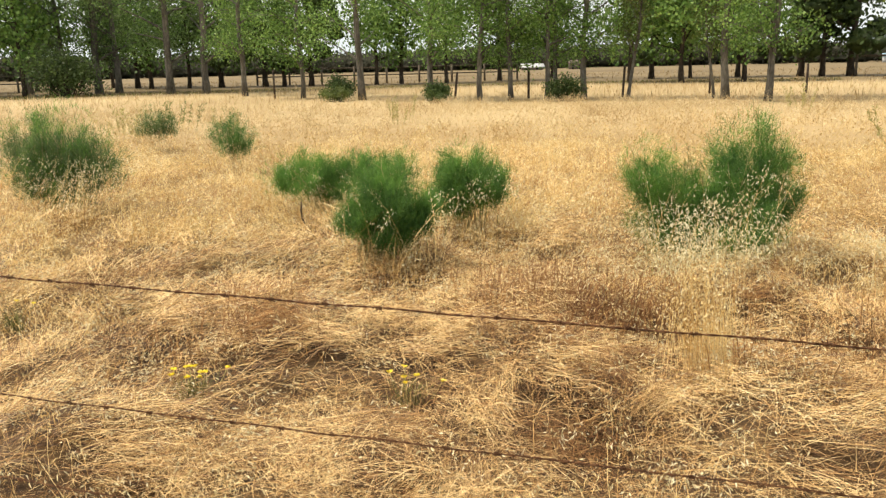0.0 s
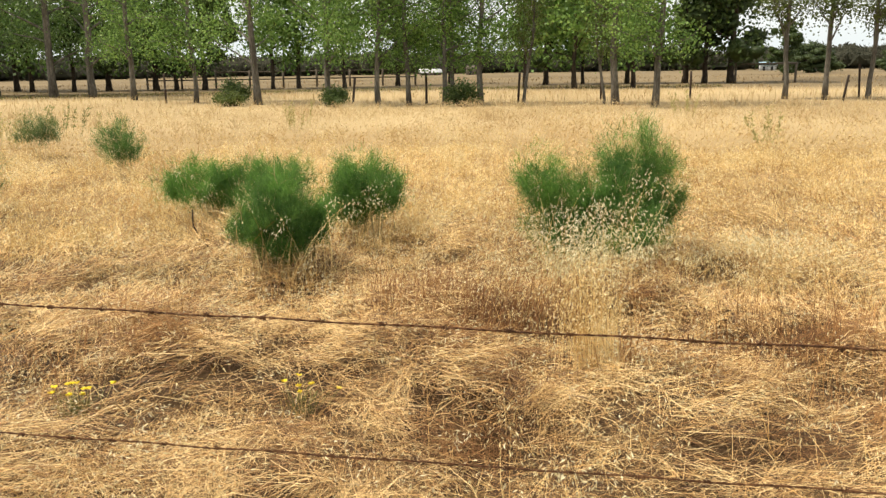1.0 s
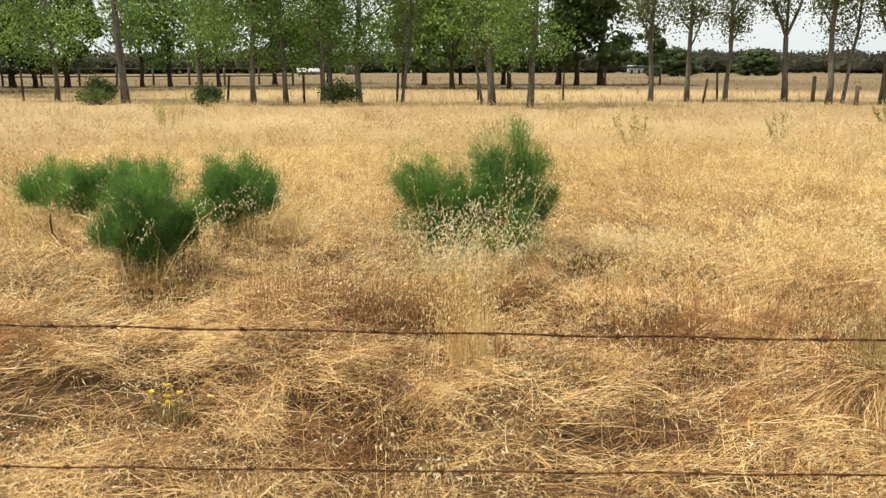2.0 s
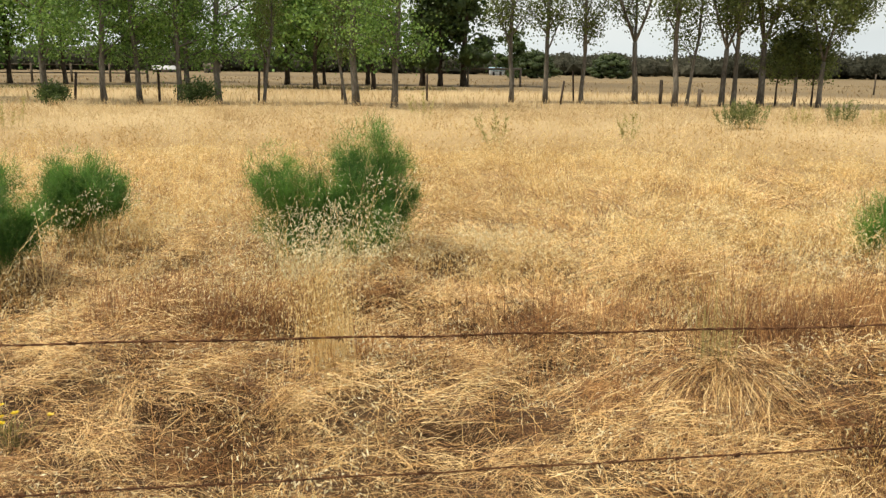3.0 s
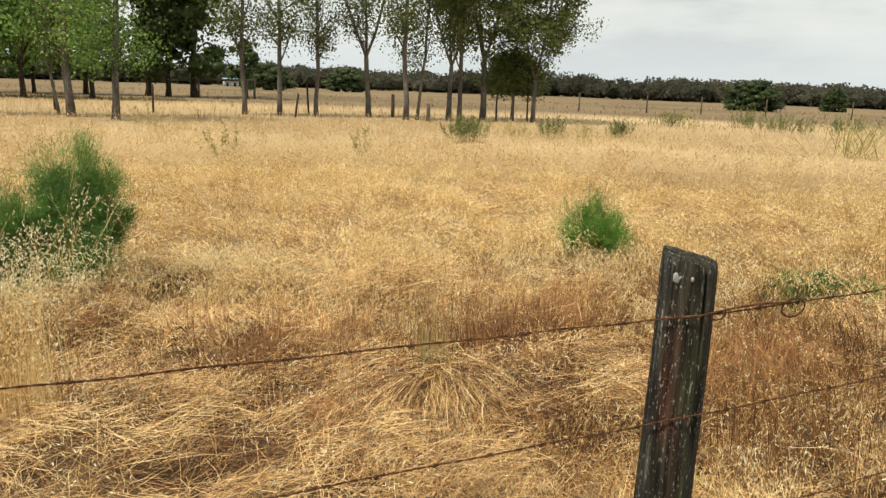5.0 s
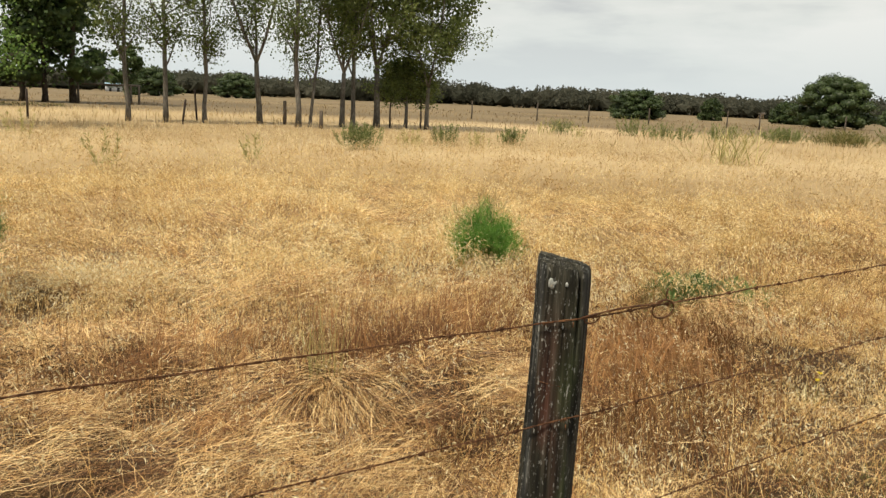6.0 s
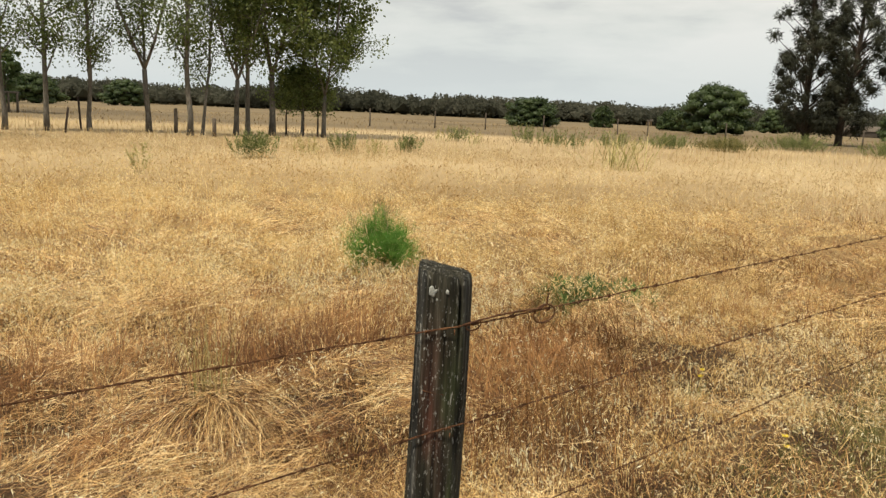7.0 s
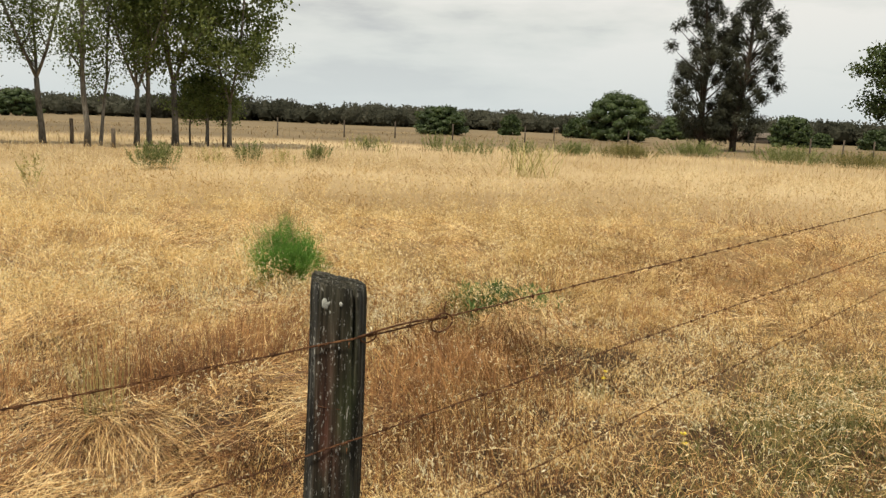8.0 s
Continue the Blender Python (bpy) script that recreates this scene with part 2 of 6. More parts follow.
def post_material():
    """Weathered grey hardwood: dark vertical cracks, pale lichen specks, reddish heartwood, a green tinge on one side."""
    m = bpy.data.materials.new("weathered_post_wood")
    m.use_nodes = True
    nt = m.node_tree
    n, l = nt.nodes.new, nt.links.new
    b = nt.nodes["Principled BSDF"]
    tc = n("ShaderNodeTexCoord")

    def noise_at(scale, stretch, detail=5):
        mp, t = n("ShaderNodeMapping"), n("ShaderNodeTexNoise")
        mp.inputs["Scale"].default_value = stretch
        t.inputs["Scale"].default_value, t.inputs["Detail"].default_value = scale, detail
        l(tc.outputs["Object"], mp.inputs["Vector"])
        l(mp.outputs[0], t.inputs["Vector"])
        return t.outputs["Fac"]

    def ramp(fac, stops):
        r = n("ShaderNodeValToRGB")
        e = r.color_ramp.elements
        for i, (p, c) in enumerate(stops):
            if i < 2:
                e[i].position, e[i].color = p, (*c, 1)
            else:
                e.new(p).color = (*c, 1)
        l(fac, r.inputs[0])
        return r.outputs["Color"]

    def mixed(fac, a, c):
        x = n("ShaderNodeMix")
        x.data_type = "RGBA"
        l(fac, x.inputs["Factor"])
        l(a, x.inputs["A"])
        l(c, x.inputs["B"])
        return x.outputs["Result"]

    grain = noise_at(95, (1, 1, 0.05), 10)
    base = ramp(grain, [(0.34, (0.006, 0.006, 0.004)), (0.50, (0.020, 0.019, 0.013)), (0.62, (0.044, 0.041, 0.029)), (0.78, (0.11, 0.105, 0.082))])
    red = ramp(noise_at(9, (1.3, 1.3, 0.25)), [(0.38, (0, 0, 0)), (0.52, (0.9, 0.9, 0.9))])
    redc = ramp(grain, [(0.35, (0.022, 0.008, 0.005)), (0.65, (0.085, 0.030, 0.020))])
    green = ramp(noise_at(8, (1.2, 1.2, 0.25), 3), [(0.42, (0, 0, 0)), (0.56, (0.9, 0.9, 0.9))])
    greenc = ramp(grain, [(0.35, (0.016, 0.022, 0.007)), (0.65, (0.062, 0.078, 0.030))])
    spots = ramp(noise_at(210, (1, 1, 0.33), 3), [(0.60, (0, 0, 0)), (0.66, (1, 1, 1))])
    patch = ramp(noise_at(14, (1, 1, 0.5), 3), [(0.40, (0, 0, 0)), (0.55, (1, 1, 1))])
    lich = n("ShaderNodeMath")
    lich.operation = "MULTIPLY"
    l(spots, lich.inputs[0])
    l(patch, lich.inputs[1])
    white = ramp(grain, [(0.3, (0.14, 0.14, 0.125)), (0.7, (0.32, 0.315, 0.285))])
    # weathered silver edges, red heartwood low on the face, green algae beside it
    xyz = n("ShaderNodeSeparateXYZ")
    l(tc.outputs["Object"], xyz.inputs[0])

    def band(axis, lo, hi, soft):
        """1 between lo and hi along an axis, with a soft edge."""
        up, down, both = n("ShaderNodeMapRange"), n("ShaderNodeMapRange"), n("ShaderNodeMath")
        up.inputs["From Min"].default_value, up.inputs["From Max"].default_value = lo - soft, lo + soft
        down.inputs["From Min"].default_value, down.inputs["From Max"].default_value = hi + soft, hi - soft
        both.operation = "MULTIPLY"
        for q in (up, down):
            l(xyz.outputs[axis], q.inputs["Value"])
        l(up.outputs[0], both.inputs[0])
        l(down.outputs[0], both.inputs[1])
        return both.outputs[0]

    def times(*facs):
        out = facs[0]
        for f in facs[1:]:
            q = n("ShaderNodeMath")
            q.operation = "MULTIPLY"
            l(out, q.inputs[0])
            l(f, q.inputs[1])
            out = q.outputs[0]
        return out

    silver = ramp(grain, [(0.36, (0.010, 0.010, 0.010)), (0.54, (0.036, 0.037, 0.035)), (0.72, (0.135, 0.138, 0.130))])
    streak = ramp(noise_at(55, (1, 1, 0.03), 4), [(0.48, (0.03, 0.03, 0.03)), (0.60, (0.9, 0.9, 0.9))])
    c = mixed(times(red, band("Z", -0.4, 0.92, 0.18), band("X", -0.036, 0.022, 0.012)), base, redc)
    c = mixed(times(green, band("X", 0.008, 0.052, 0.010), band("Z", -0.4, 0.98, 0.10)), c, greenc)
    c = mixed(times(streak, band("X", -0.2, -0.037, 0.007)), c, silver)
    c = mixed(times(streak, band("X", 0.046, 0.2, 0.004)), c, silver)
    c = mixed(lich.outputs[0], c, white)
    l(c, b.inputs["Base Color"])
    b.inputs["Roughness"].default_value = 0.9
    b.inputs["Specular IOR Level"].default_value = 0.2
    bp = n("ShaderNodeBump")
    bp.inputs["Strength"].default_value, bp.inputs["Distance"].default_value = 0.9, 0.004
    l(grain, bp.inputs["Height"])
    l(bp.outputs[0], b.inputs["Normal"])
    return m


M_POST = post_material()
M_LICHEN = mat("pale_lichen", [(0.20, 0.21, 0.19), (0.30, 0.31, 0.285), (0.40, 0.41, 0.38)], scale=60.0, fine=300.0, rough=0.95)


# ---------------------------------------------------------------- mesh tools
class Buf:
    """Collects vertices, quads and triangles."""

    def __init__(self):
        self.v, self.q, self.t, self.n = [], [], [], 0

    def add(self, v, q=None, t=None):
        v = np.asarray(v, dtype=np.float64).reshape(-1, 3)
        if q is not None and len(q):
            self.q.append(np.asarray(q, dtype=np.int64).reshape(-1, 4) + self.n)
        if t is not None and len(t):
            self.t.append(np.asarray(t, dtype=np.int64).reshape(-1, 3) + self.n)
        self.v.append(v)
        self.n += len(v)

    def mesh(self, name, material, smooth=False):
        me = bpy.data.meshes.new(name)
        v = np.concatenate(self.v) if self.v else np.zeros((0, 3))
        q = np.concatenate(self.q) if self.q else np.zeros((0, 4), np.int64)
        t = np.concatenate(self.t) if self.t else np.zeros((0, 3), np.int64)
        me.vertices.add(len(v))
        me.vertices.foreach_set("co", v.astype(np.float32).ravel())
        loops = np.concatenate([q.ravel(), t.ravel()]).astype(np.int32)
        me.loops.add(len(loops))
        me.loops.foreach_set("vertex_index", loops)
        me.polygons.add(len(q) + len(t))
        start = np.concatenate([np.arange(len(q)) * 4, len(q) * 4 + np.arange(len(t)) * 3]).astype(np.int32)
        me.polygons.foreach_set("loop_start", start)
        me.polygons.foreach_set("use_smooth", np.full(len(q) + len(t), smooth))
        me.update(calc_edges=True)
        me.materials.append(material)
        return me


def part(name, data, material, parent, label=""):
    """One mesh object under a thing or a part. data: a Buf, a bmesh or a mesh."""
    if isinstance(data, Buf):
        data = data.mesh(name, material, smooth=True)
    elif isinstance(data, bmesh.types.BMesh):
        bm, data = data, bpy.data.meshes.new(name)
        bm.to_mesh(data)
        bm.free()
        data.materials.append(material)
    ob = new(name, data)
    ob.parent = parent
    return tagged(ob, label)


def tube(buf, pts, radii, k=7, cap=True):
    """A tapered tube along points."""
    pts = np.asarray(pts, float)
    radii = np.broadcast_to(np.asarray(radii, float), (len(pts),))
    tan = np.gradient(pts, axis=0)
    tan /= np.linalg.norm(tan, axis=1)[:, None] + 1e-9
    ref = np.array([0.0, 0.0, 1.0]) if abs(tan[0, 2]) < 0.9 else np.array([1.0, 0.0, 0.0])
    a = np.cross(tan, ref)
    a /= np.linalg.norm(a, axis=1)[:, None] + 1e-9
    b = np.cross(tan, a)
    ang = np.linspace(0, 2 * np.pi, k, endpoint=False)
    ring = pts[:, None] + radii[:, None, None] * (np.cos(ang)[None, :, None] * a[:, None] + np.sin(ang)[None, :, None] * b[:, None])
    n = len(pts)
    i, j = np.meshgrid(np.arange(n - 1), np.arange(k), indexing="ij")
    q = np.stack([i * k + j, i * k + (j + 1) % k, (i + 1) * k + (j + 1) % k, (i + 1) * k + j], -1).reshape(-1, 4)
    v = ring.reshape(-1, 3)
    t = None
    if cap:
        v = np.concatenate([v, pts[:1], pts[-1:]])
        j = np.arange(k)
        t = np.concatenate([np.stack([(j + 1) % k, j, np.full(k, n * k)], 1), np.stack([(n - 1) * k + j, (n - 1) * k + (j + 1) % k, np.full(k, n * k + 1)], 1)])
    buf.add(v, q, t)


def box(buf, lo, hi, m=None):
    x0, y0, z0 = lo
    x1, y1, z1 = hi
    v = np.array([(x0, y0, z0), (x1, y0, z0), (x1, y1, z0), (x0, y1, z0), (x0, y0, z1), (x1, y0, z1), (x1, y1, z1), (x0, y1, z1)], float)
    if m is not None:
        v = np.array([m @ Vector(p) for p in v])
    buf.add(v, [(0, 3, 2, 1), (4, 5, 6, 7), (0, 1, 5, 4), (1, 2, 6, 5), (2, 3, 7, 6), (3, 0, 4, 7)])


def ribbons(buf, rng, root, az, length, width, e0, e1, nseg=4, wob=0.25, power=1.0):
    """Grass blades: from root along azimuth az; elevation bends from e0 to e1 (radians)."""
    n = len(root)
    if n == 0:
        return None
    s = (np.arange(nseg) + 0.5) / nseg
    el = e0[:, None] + (e1 - e0)[:, None] * s[None] ** power
    a = az[:, None] + np.cumsum(rng.normal(0, wob / nseg, (n, nseg)), axis=1) * 2
    step = (length / nseg)[:, None]
    d = np.stack([np.sin(a) * np.cos(el), np.cos(a) * np.cos(el), np.sin(el)], -1) * step[..., None]
    p = np.concatenate([root[:, None], root[:, None] + np.cumsum(d, axis=1)], axis=1)
    tw = rng.uniform(-0.9, 0.9, n)
    side = np.stack([np.cos(az) * np.cos(tw), -np.sin(az) * np.cos(tw), np.sin(tw)], -1)
    taper = np.concatenate([np.linspace(1.0, 0.75, nseg), [0.12]])
    w = side[:, None] * (width[:, None] * taper[None] / 2)[..., None]
    v = np.stack([p - w, p + w], axis=2).reshape(-1, 3)
    base = (np.arange(n) * (nseg + 1) * 2)[:, None]
    k = np.arange(nseg)[None] * 2
    i = base + k
    q = np.stack([i, i + 1, i + 3, i + 2], -1).reshape(-1, 4)
    buf.add(v, q)
    return p


def diamonds(buf, rng, c, d, length, width):
    """Small flat lozenges (spikelets, leaves) at c, pointing along d."""
    n = len(c)
    if n == 0:
        return
    r = rng.normal(size=(n, 3))
    s = np.cross(d, r)
    s /= np.linalg.norm(s, axis=1)[:, None] + 1e-9
    L, W = length[:, None], width[:, None] / 2
    v = np.stack([c, c + d * L * 0.45 + s * W, c + d * L, c + d * L * 0.45 - s * W], 1).reshape(-1, 3)
    buf.add(v, (np.arange(n) * 4)[:, None] + np.arange(4)[None])


_bm = bmesh.new()
bmesh.ops.create_icosphere(_bm, subdivisions=1, radius=1.08)
ICO_V = np.array([v.co[:] for v in _bm.verts])
ICO_T = np.array([[v.index for v in f.verts] for f in _bm.faces])
_bm.free()


def lump(buf, rng, c, size):
    """The dense, shaded inside of a leaf clump: an uneven lump."""
    buf.add(np.asarray(c) + ICO_V * np.asarray(size) * rng.uniform(0.72, 1.18, (len(ICO_V), 1)), None, ICO_T)


def unit(v):
    return v / (np.linalg.norm(v, axis=-1, keepdims=True) + 1e-9)


def field_noise(x, y, seed, scale):
    """Smooth cheap noise, about -1 to 1."""
    r = np.random.default_rng(seed)
    out = np.zeros_like(np.asarray(x, float))
    for k in range(7):
        a = r.uniform(0, 2 * np.pi)
        f = scale * r.uniform(0.5, 1.9)
        out = out + np.sin((x * np.cos(a) + y * np.sin(a)) * f + r.uniform(0, 6.3))
    return out / 3.2


# ---------------------------------------------------------------- the ground
def ground_z(x, y):
    x, y = np.asarray(x, float), np.asarray(y, float)
    r = np.hypot(x, y)
    s = np.clip((r - 60) / 290, 0, 1)
    fall = -2.1 * s * s * (3 - 2 * s)
    near = np.clip((30 - r) / 20, 0, 1)
    return fall + near * (0.035 * field_noise(x, y, 3, 1.1) + 0.062 * field_noise(x, y, 4, 3.4) + 0.018 * field_noise(x, y, 14, 8.0))


def build_ground():
    # one sheet: fine rings near the fence, wide ones towards the horizon
    rad = np.concatenate([np.linspace(0.3, 14, 100), np.geomspace(14.5, 60, 36), np.geomspace(64, 2500, 40)])
    k = 220
    ang = np.linspace(0, 2 * np.pi, k, endpoint=False)
    R, A = np.meshgrid(rad, ang, indexing="ij")
    x, y = R * np.sin(A), R * np.cos(A)
    v = np.stack([x, y, ground_z(x, y)], -1).reshape(-1, 3)
    n = len(rad)
    i, j = np.meshgrid(np.arange(n - 1), np.arange(k), indexing="ij")
    q = np.stack([i * k + j, (i + 1) * k + j, (i + 1) * k + (j + 1) % k, i * k + (j + 1) % k], -1).reshape(-1, 4)[:, ::-1]
    v = np.concatenate([v, [[0, 0, float(ground_z(0, 0))]]])
    j = np.arange(k)
    t = np.stack([j, np.full(k, n * k), (j + 1) % k], 1)
    b = Buf()
    b.add(v, q, t)
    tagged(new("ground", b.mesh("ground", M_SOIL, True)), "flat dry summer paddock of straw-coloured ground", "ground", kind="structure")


build_ground()


def scatter(rng, n, r0, r1, a0=-42.0, a1=106.0):
    """Even spread over a ring sector round the start of the walk; azimuth from +y towards +x."""
    r = np.sqrt(rng.uniform(r0 * r0, r1 * r1, n))
    a = np.radians(rng.uniform(a0, a1, n))
    return r * np.sin(a), r * np.cos(a)


def matted(x, y):
    """1 where the grass lies flat, 0 where it stands."""
    edge = 5.6 + 0.9 * field_noise(x, y, 11, 0.8) - 1.3 * np.clip((x - 1.8) / 2.2, 0, 1)
    side = 0.78 * np.clip((x - 2.6) / 0.8, 0, 1) * np.clip((2.4 - y) / 0.9, 0, 1) * np.clip((7.0 - x) / 1.5, 0, 1)
    return np.maximum(np.clip((edge - np.hypot(x, y)) / 0.7, 0, 1), side)


def on_ground(x, y, dz=0.0):
    return np.stack([x, y, ground_z(x, y) + dz], -1)


def stuff(name, buf, material, label, category="grass"):
    return tagged(new(name, buf.mesh(name, material)), label, category, kind="stuff")


def mound(x, y):
    """0 in the hollows, 1 on the heaps of fallen straw."""
    def bump(cx, cy, sx, sy):
        return np.exp(-((x - cx) / sx) ** 2 - ((y - cy) / sy) ** 2)

    hollow = 0.9 * bump(1.85, 2.86, 0.42, 0.14) + 0.8 * bump(0.75, 2.75, 0.5, 0.18) + 0.8 * bump(1.35, 2.35, 0.6, 0.30) + 0.6 * bump(0.6, 2.3, 0.5, 0.3)
    heap = bump(2.95, 1.95, 0.6, 0.45) + bump(1.75, 3.30, 0.38, 0.20) + 0.8 * bump(2.3, 1.9, 0.4, 0.35)
    return np.clip(0.55 + 0.85 * field_noise(x, y, 45, 3.4) - 0.8 * hollow + 0.5 * heap, 0, 1)


# flattened straw between the fence and the bushes
def fallen_tussocks(rng):
    """Centres of the fallen tussocks: spaced apart, each with its own lean, fan, height and length."""
    x, y = scatter(rng, 5200, 1.15, 6.6, -39, 99)
    keep = rng.uniform(0, 1, len(x)) < matted(x, y) + 0.12
    x, y = x[keep], y[keep]
    cx, cy = [], []
    for px, py in zip(x, y):
        gap = 0.115 + 0.012 * math.hypot(px, py)
        if not cx or np.min((np.array(cx) - px) ** 2 + (np.array(cy) - py) ** 2) > gap * gap:
            cx.append(px)
            cy.append(py)
    cx, cy = np.array(cx), np.array(cy)
    n = len(cx)
    lean = 1.2 + 1.5 * field_noise(cx, cy, 5, 0.8) + rng.normal(0, 0.55, n)
    return cx, cy, lean, rng.uniform(0.22, 0.75, n), (0.04 + 0.15 * mound(cx, cy)) * rng.uniform(0.6, 1.25, n), rng.uniform(0.16, 0.38, n)


def build_matted():
    rng = np.random.default_rng(21)
    cx, cy, lean, fan, high, length = fallen_tussocks(rng)
    n = len(cx)
    trodden = np.clip((cx - 2.5) / 0.6, 0, 1) * np.clip((1.95 - cy) / 0.6, 0, 1)
    per = (190 * (0.72 + 0.42 * mound(cx, cy)) * (1 - 0.72 * trodden) * rng.uniform(0.6, 1.4, n)).astype(int)
    brown = rng.uniform(0, 1, n) < 0.07 + 0.22 * np.clip(field_noise(cx, cy, 61, 1.3), 0, 1)
    for flag, name, material, label in ((False, "flattened_grass", M_STRAW, "dry golden grass lying flat in swirls along the fence"), (True, "fallen_brown_grass", M_BROWN, "rust-brown dead grass lying among the golden straw")):
        sel = np.repeat(brown == flag, per)
        k = np.repeat(np.arange(n), per)[sel]
        m = len(k)
        a = lean[k] + rng.normal(0, 1, m) * fan[k] + np.where(rng.uniform(0, 1, m) < 0.22, rng.normal(0, 1.5, m), 0)
        back = rng.uniform(-0.10, 0.12, m)
        x = cx[k] + rng.normal(0, 0.055, m) + back * np.sin(lean[k])
        y = cy[k] + rng.normal(0, 0.055, m) + back * np.cos(lean[k])
        root = on_ground(x, y, high[k] * rng.uniform(0.15, 1.0, m) ** 0.8)
        e0 = rng.uniform(-0.05, 0.75, m)
        e1 = -rng.uniform(0.1, 0.85, m) * (0.4 + 3.2 * high[k])
        wd = rng.uniform(0.0010, 0.0024, m) * np.clip(np.hypot(x, y) / 3.4, 0.8, 1.5)
        b = Buf()
        ribbons(b, rng, root, a, length[k] * rng.uniform(0.35, 1.25, m) * (1 - 0.62 * trodden[k]), wd * (1 - 0.3 * trodden[k]), e0, e1, 2, 0.30)
        stuff(name, b, material, label)
    # loose stems thrown across the swirls
    b = Buf()
    x, y = scatter(rng, 15000, 1.2, 6.0, -38, 98)
    keep = rng.uniform(0, 1, len(x)) < matted(x, y) * (0.5 + 0.5 * mound(x, y)) * (1 - 0.85 * np.clip((x - 2.5) / 0.6, 0, 1) * np.clip((1.95 - y) / 0.6, 0, 1))
    x, y = x[keep], y[keep]
    n = len(x)
    e0 = rng.uniform(-0.1, 0.5, n)
    ribbons(b, rng, on_ground(x, y, 0.02 + (0.03 + 0.12 * mound(x, y)) * rng.uniform(0.4, 1.1, n)), rng.uniform(0, 6.3, n), rng.uniform(0.10, 0.42, n), rng.uniform(0.0011, 0.0024, n) * np.clip(np.hypot(x, y) / 3.4, 0.8, 1.5), e0, e0 - rng.uniform(0.1, 0.9, n), 2, 0.5)
    stuff("loose_straw", b, M_STRAW, "loose thin straw stems lying across the flattened grass")
    # under-layer of dead stems; its dark colour adds to the shade in the gaps
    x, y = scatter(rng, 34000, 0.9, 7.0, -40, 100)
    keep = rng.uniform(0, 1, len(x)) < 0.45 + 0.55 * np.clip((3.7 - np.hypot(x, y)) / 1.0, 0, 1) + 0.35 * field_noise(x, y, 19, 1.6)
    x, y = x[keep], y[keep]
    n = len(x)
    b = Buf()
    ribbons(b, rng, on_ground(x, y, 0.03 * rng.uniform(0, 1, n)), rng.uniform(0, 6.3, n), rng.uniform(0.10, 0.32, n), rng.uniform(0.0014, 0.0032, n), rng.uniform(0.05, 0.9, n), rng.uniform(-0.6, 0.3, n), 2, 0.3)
    stuff("dead_undergrowth", b, M_UNDER, "brown dead stems among the flattened straw, darkened for shaded gaps")


def spikes(buf, rng, c, d, length, width):
    """Slim pointed husks: one triangle each, hanging from c along d."""
    n = len(c)
    s = unit(np.cross(d, rng.normal(size=(n, 3)))) * (width / 2)[:, None]
    buf.add(np.stack([c - s, c + s, c + d * length[:, None]], 1).reshape(-1, 3), None, np.arange(n * 3).reshape(-1, 3))


def oat_stalks(rng, x, y, h, bs, bh, heads=7, droop=0.35, hw=(0.0045, 0.007), hl=(0.014, 0.024), width=0.0022, nseg=3, az=None, upright=0.0, fine=False, loose=0.022):
    """Stalks with a loose head of hanging spikelets. upright: how strictly they stand; fine: husks for stalks farther off."""
    n = len(x)
    if az is None:
        az = 2.6 * field_noise(x, y, 17, 2.6) + rng.normal(0, 0.9, n)
    e0 = rng.normal(1.18, 0.20, n) - 0.16 * np.abs(field_noise(x, y, 18, 3.1)) - 0.55 * np.clip(field_noise(x, y, 28, 0.9), 0, 1)
    if upright:
        e0 = rng.normal(1.43, upright, n)
    p = ribbons(bs, rng, on_ground(x, y), az, h, np.full(n, width) * rng.uniform(0.8, 1.5, n), e0, e0 - droop * rng.uniform(0.3, 2.2, n), nseg, 0.2, 1.6)
    if heads:
        tip, prev = p[:, -1], p[:, -2]
        u = rng.uniform(0, 1, (n, heads))
        c = (tip[:, None] * (1 - u[..., None] * 0.85) + prev[:, None] * (u[..., None] * 0.85)).reshape(-1, 3)
        off = rng.normal(0, 1, (n * heads, 3)) * np.array([loose, loose, 0.012])
        c = c + off
        d = unit(np.stack([off[:, 0] * 20, off[:, 1] * 20, rng.uniform(-1.6, 0.0, n * heads)], -1) + rng.normal(0, 0.25, (n * heads, 3)))
        (spikes if fine else diamonds)(bh, rng, c, d, rng.uniform(*hl, n * heads), rng.uniform(*hw, n * heads))


def clumped(rng, x, y, share, radius, per):
    """Draw part of the points together into tufts."""
    n = len(x)
    m = max(1, int(n * share / per))
    c = rng.integers(0, n, m)
    sel = rng.uniform(0, 1, n) < share
    k = c[rng.integers(0, m, n)]
    x2 = np.where(sel, x[k] + rng.normal(0, radius, n), x)
    y2 = np.where(sel, y[k] + rng.normal(0, radius, n), y)
    return x2, y2


def tufted(rng, n, r0, r1, per, radius):
    """Stalks in tufts, thicker on the ground towards the fence: place, and the lean and vigour of the tuft each belongs to."""
    m = int(n / per)
    r = rng.uniform(r0, r1, m)
    a = np.radians(rng.uniform(-42, 106, m))
    cx, cy = r * np.sin(a), r * np.cos(a)
    k = rng.integers(0, m, n)
    rad = (radius * rng.uniform(0.5, 1.5, m))[k]
    dx, dy = rng.normal(0, 1, n) * rad, rng.normal(0, 1, n) * rad
    lean = (2.6 * field_noise(cx, cy, 17, 1.1) + rng.normal(0, 0.8, m))[k]
    return cx[k] + dx, cy[k] + dy, lean + rng.normal(0, 0.45, n), rng.uniform(0.62, 1.25, m)[k]


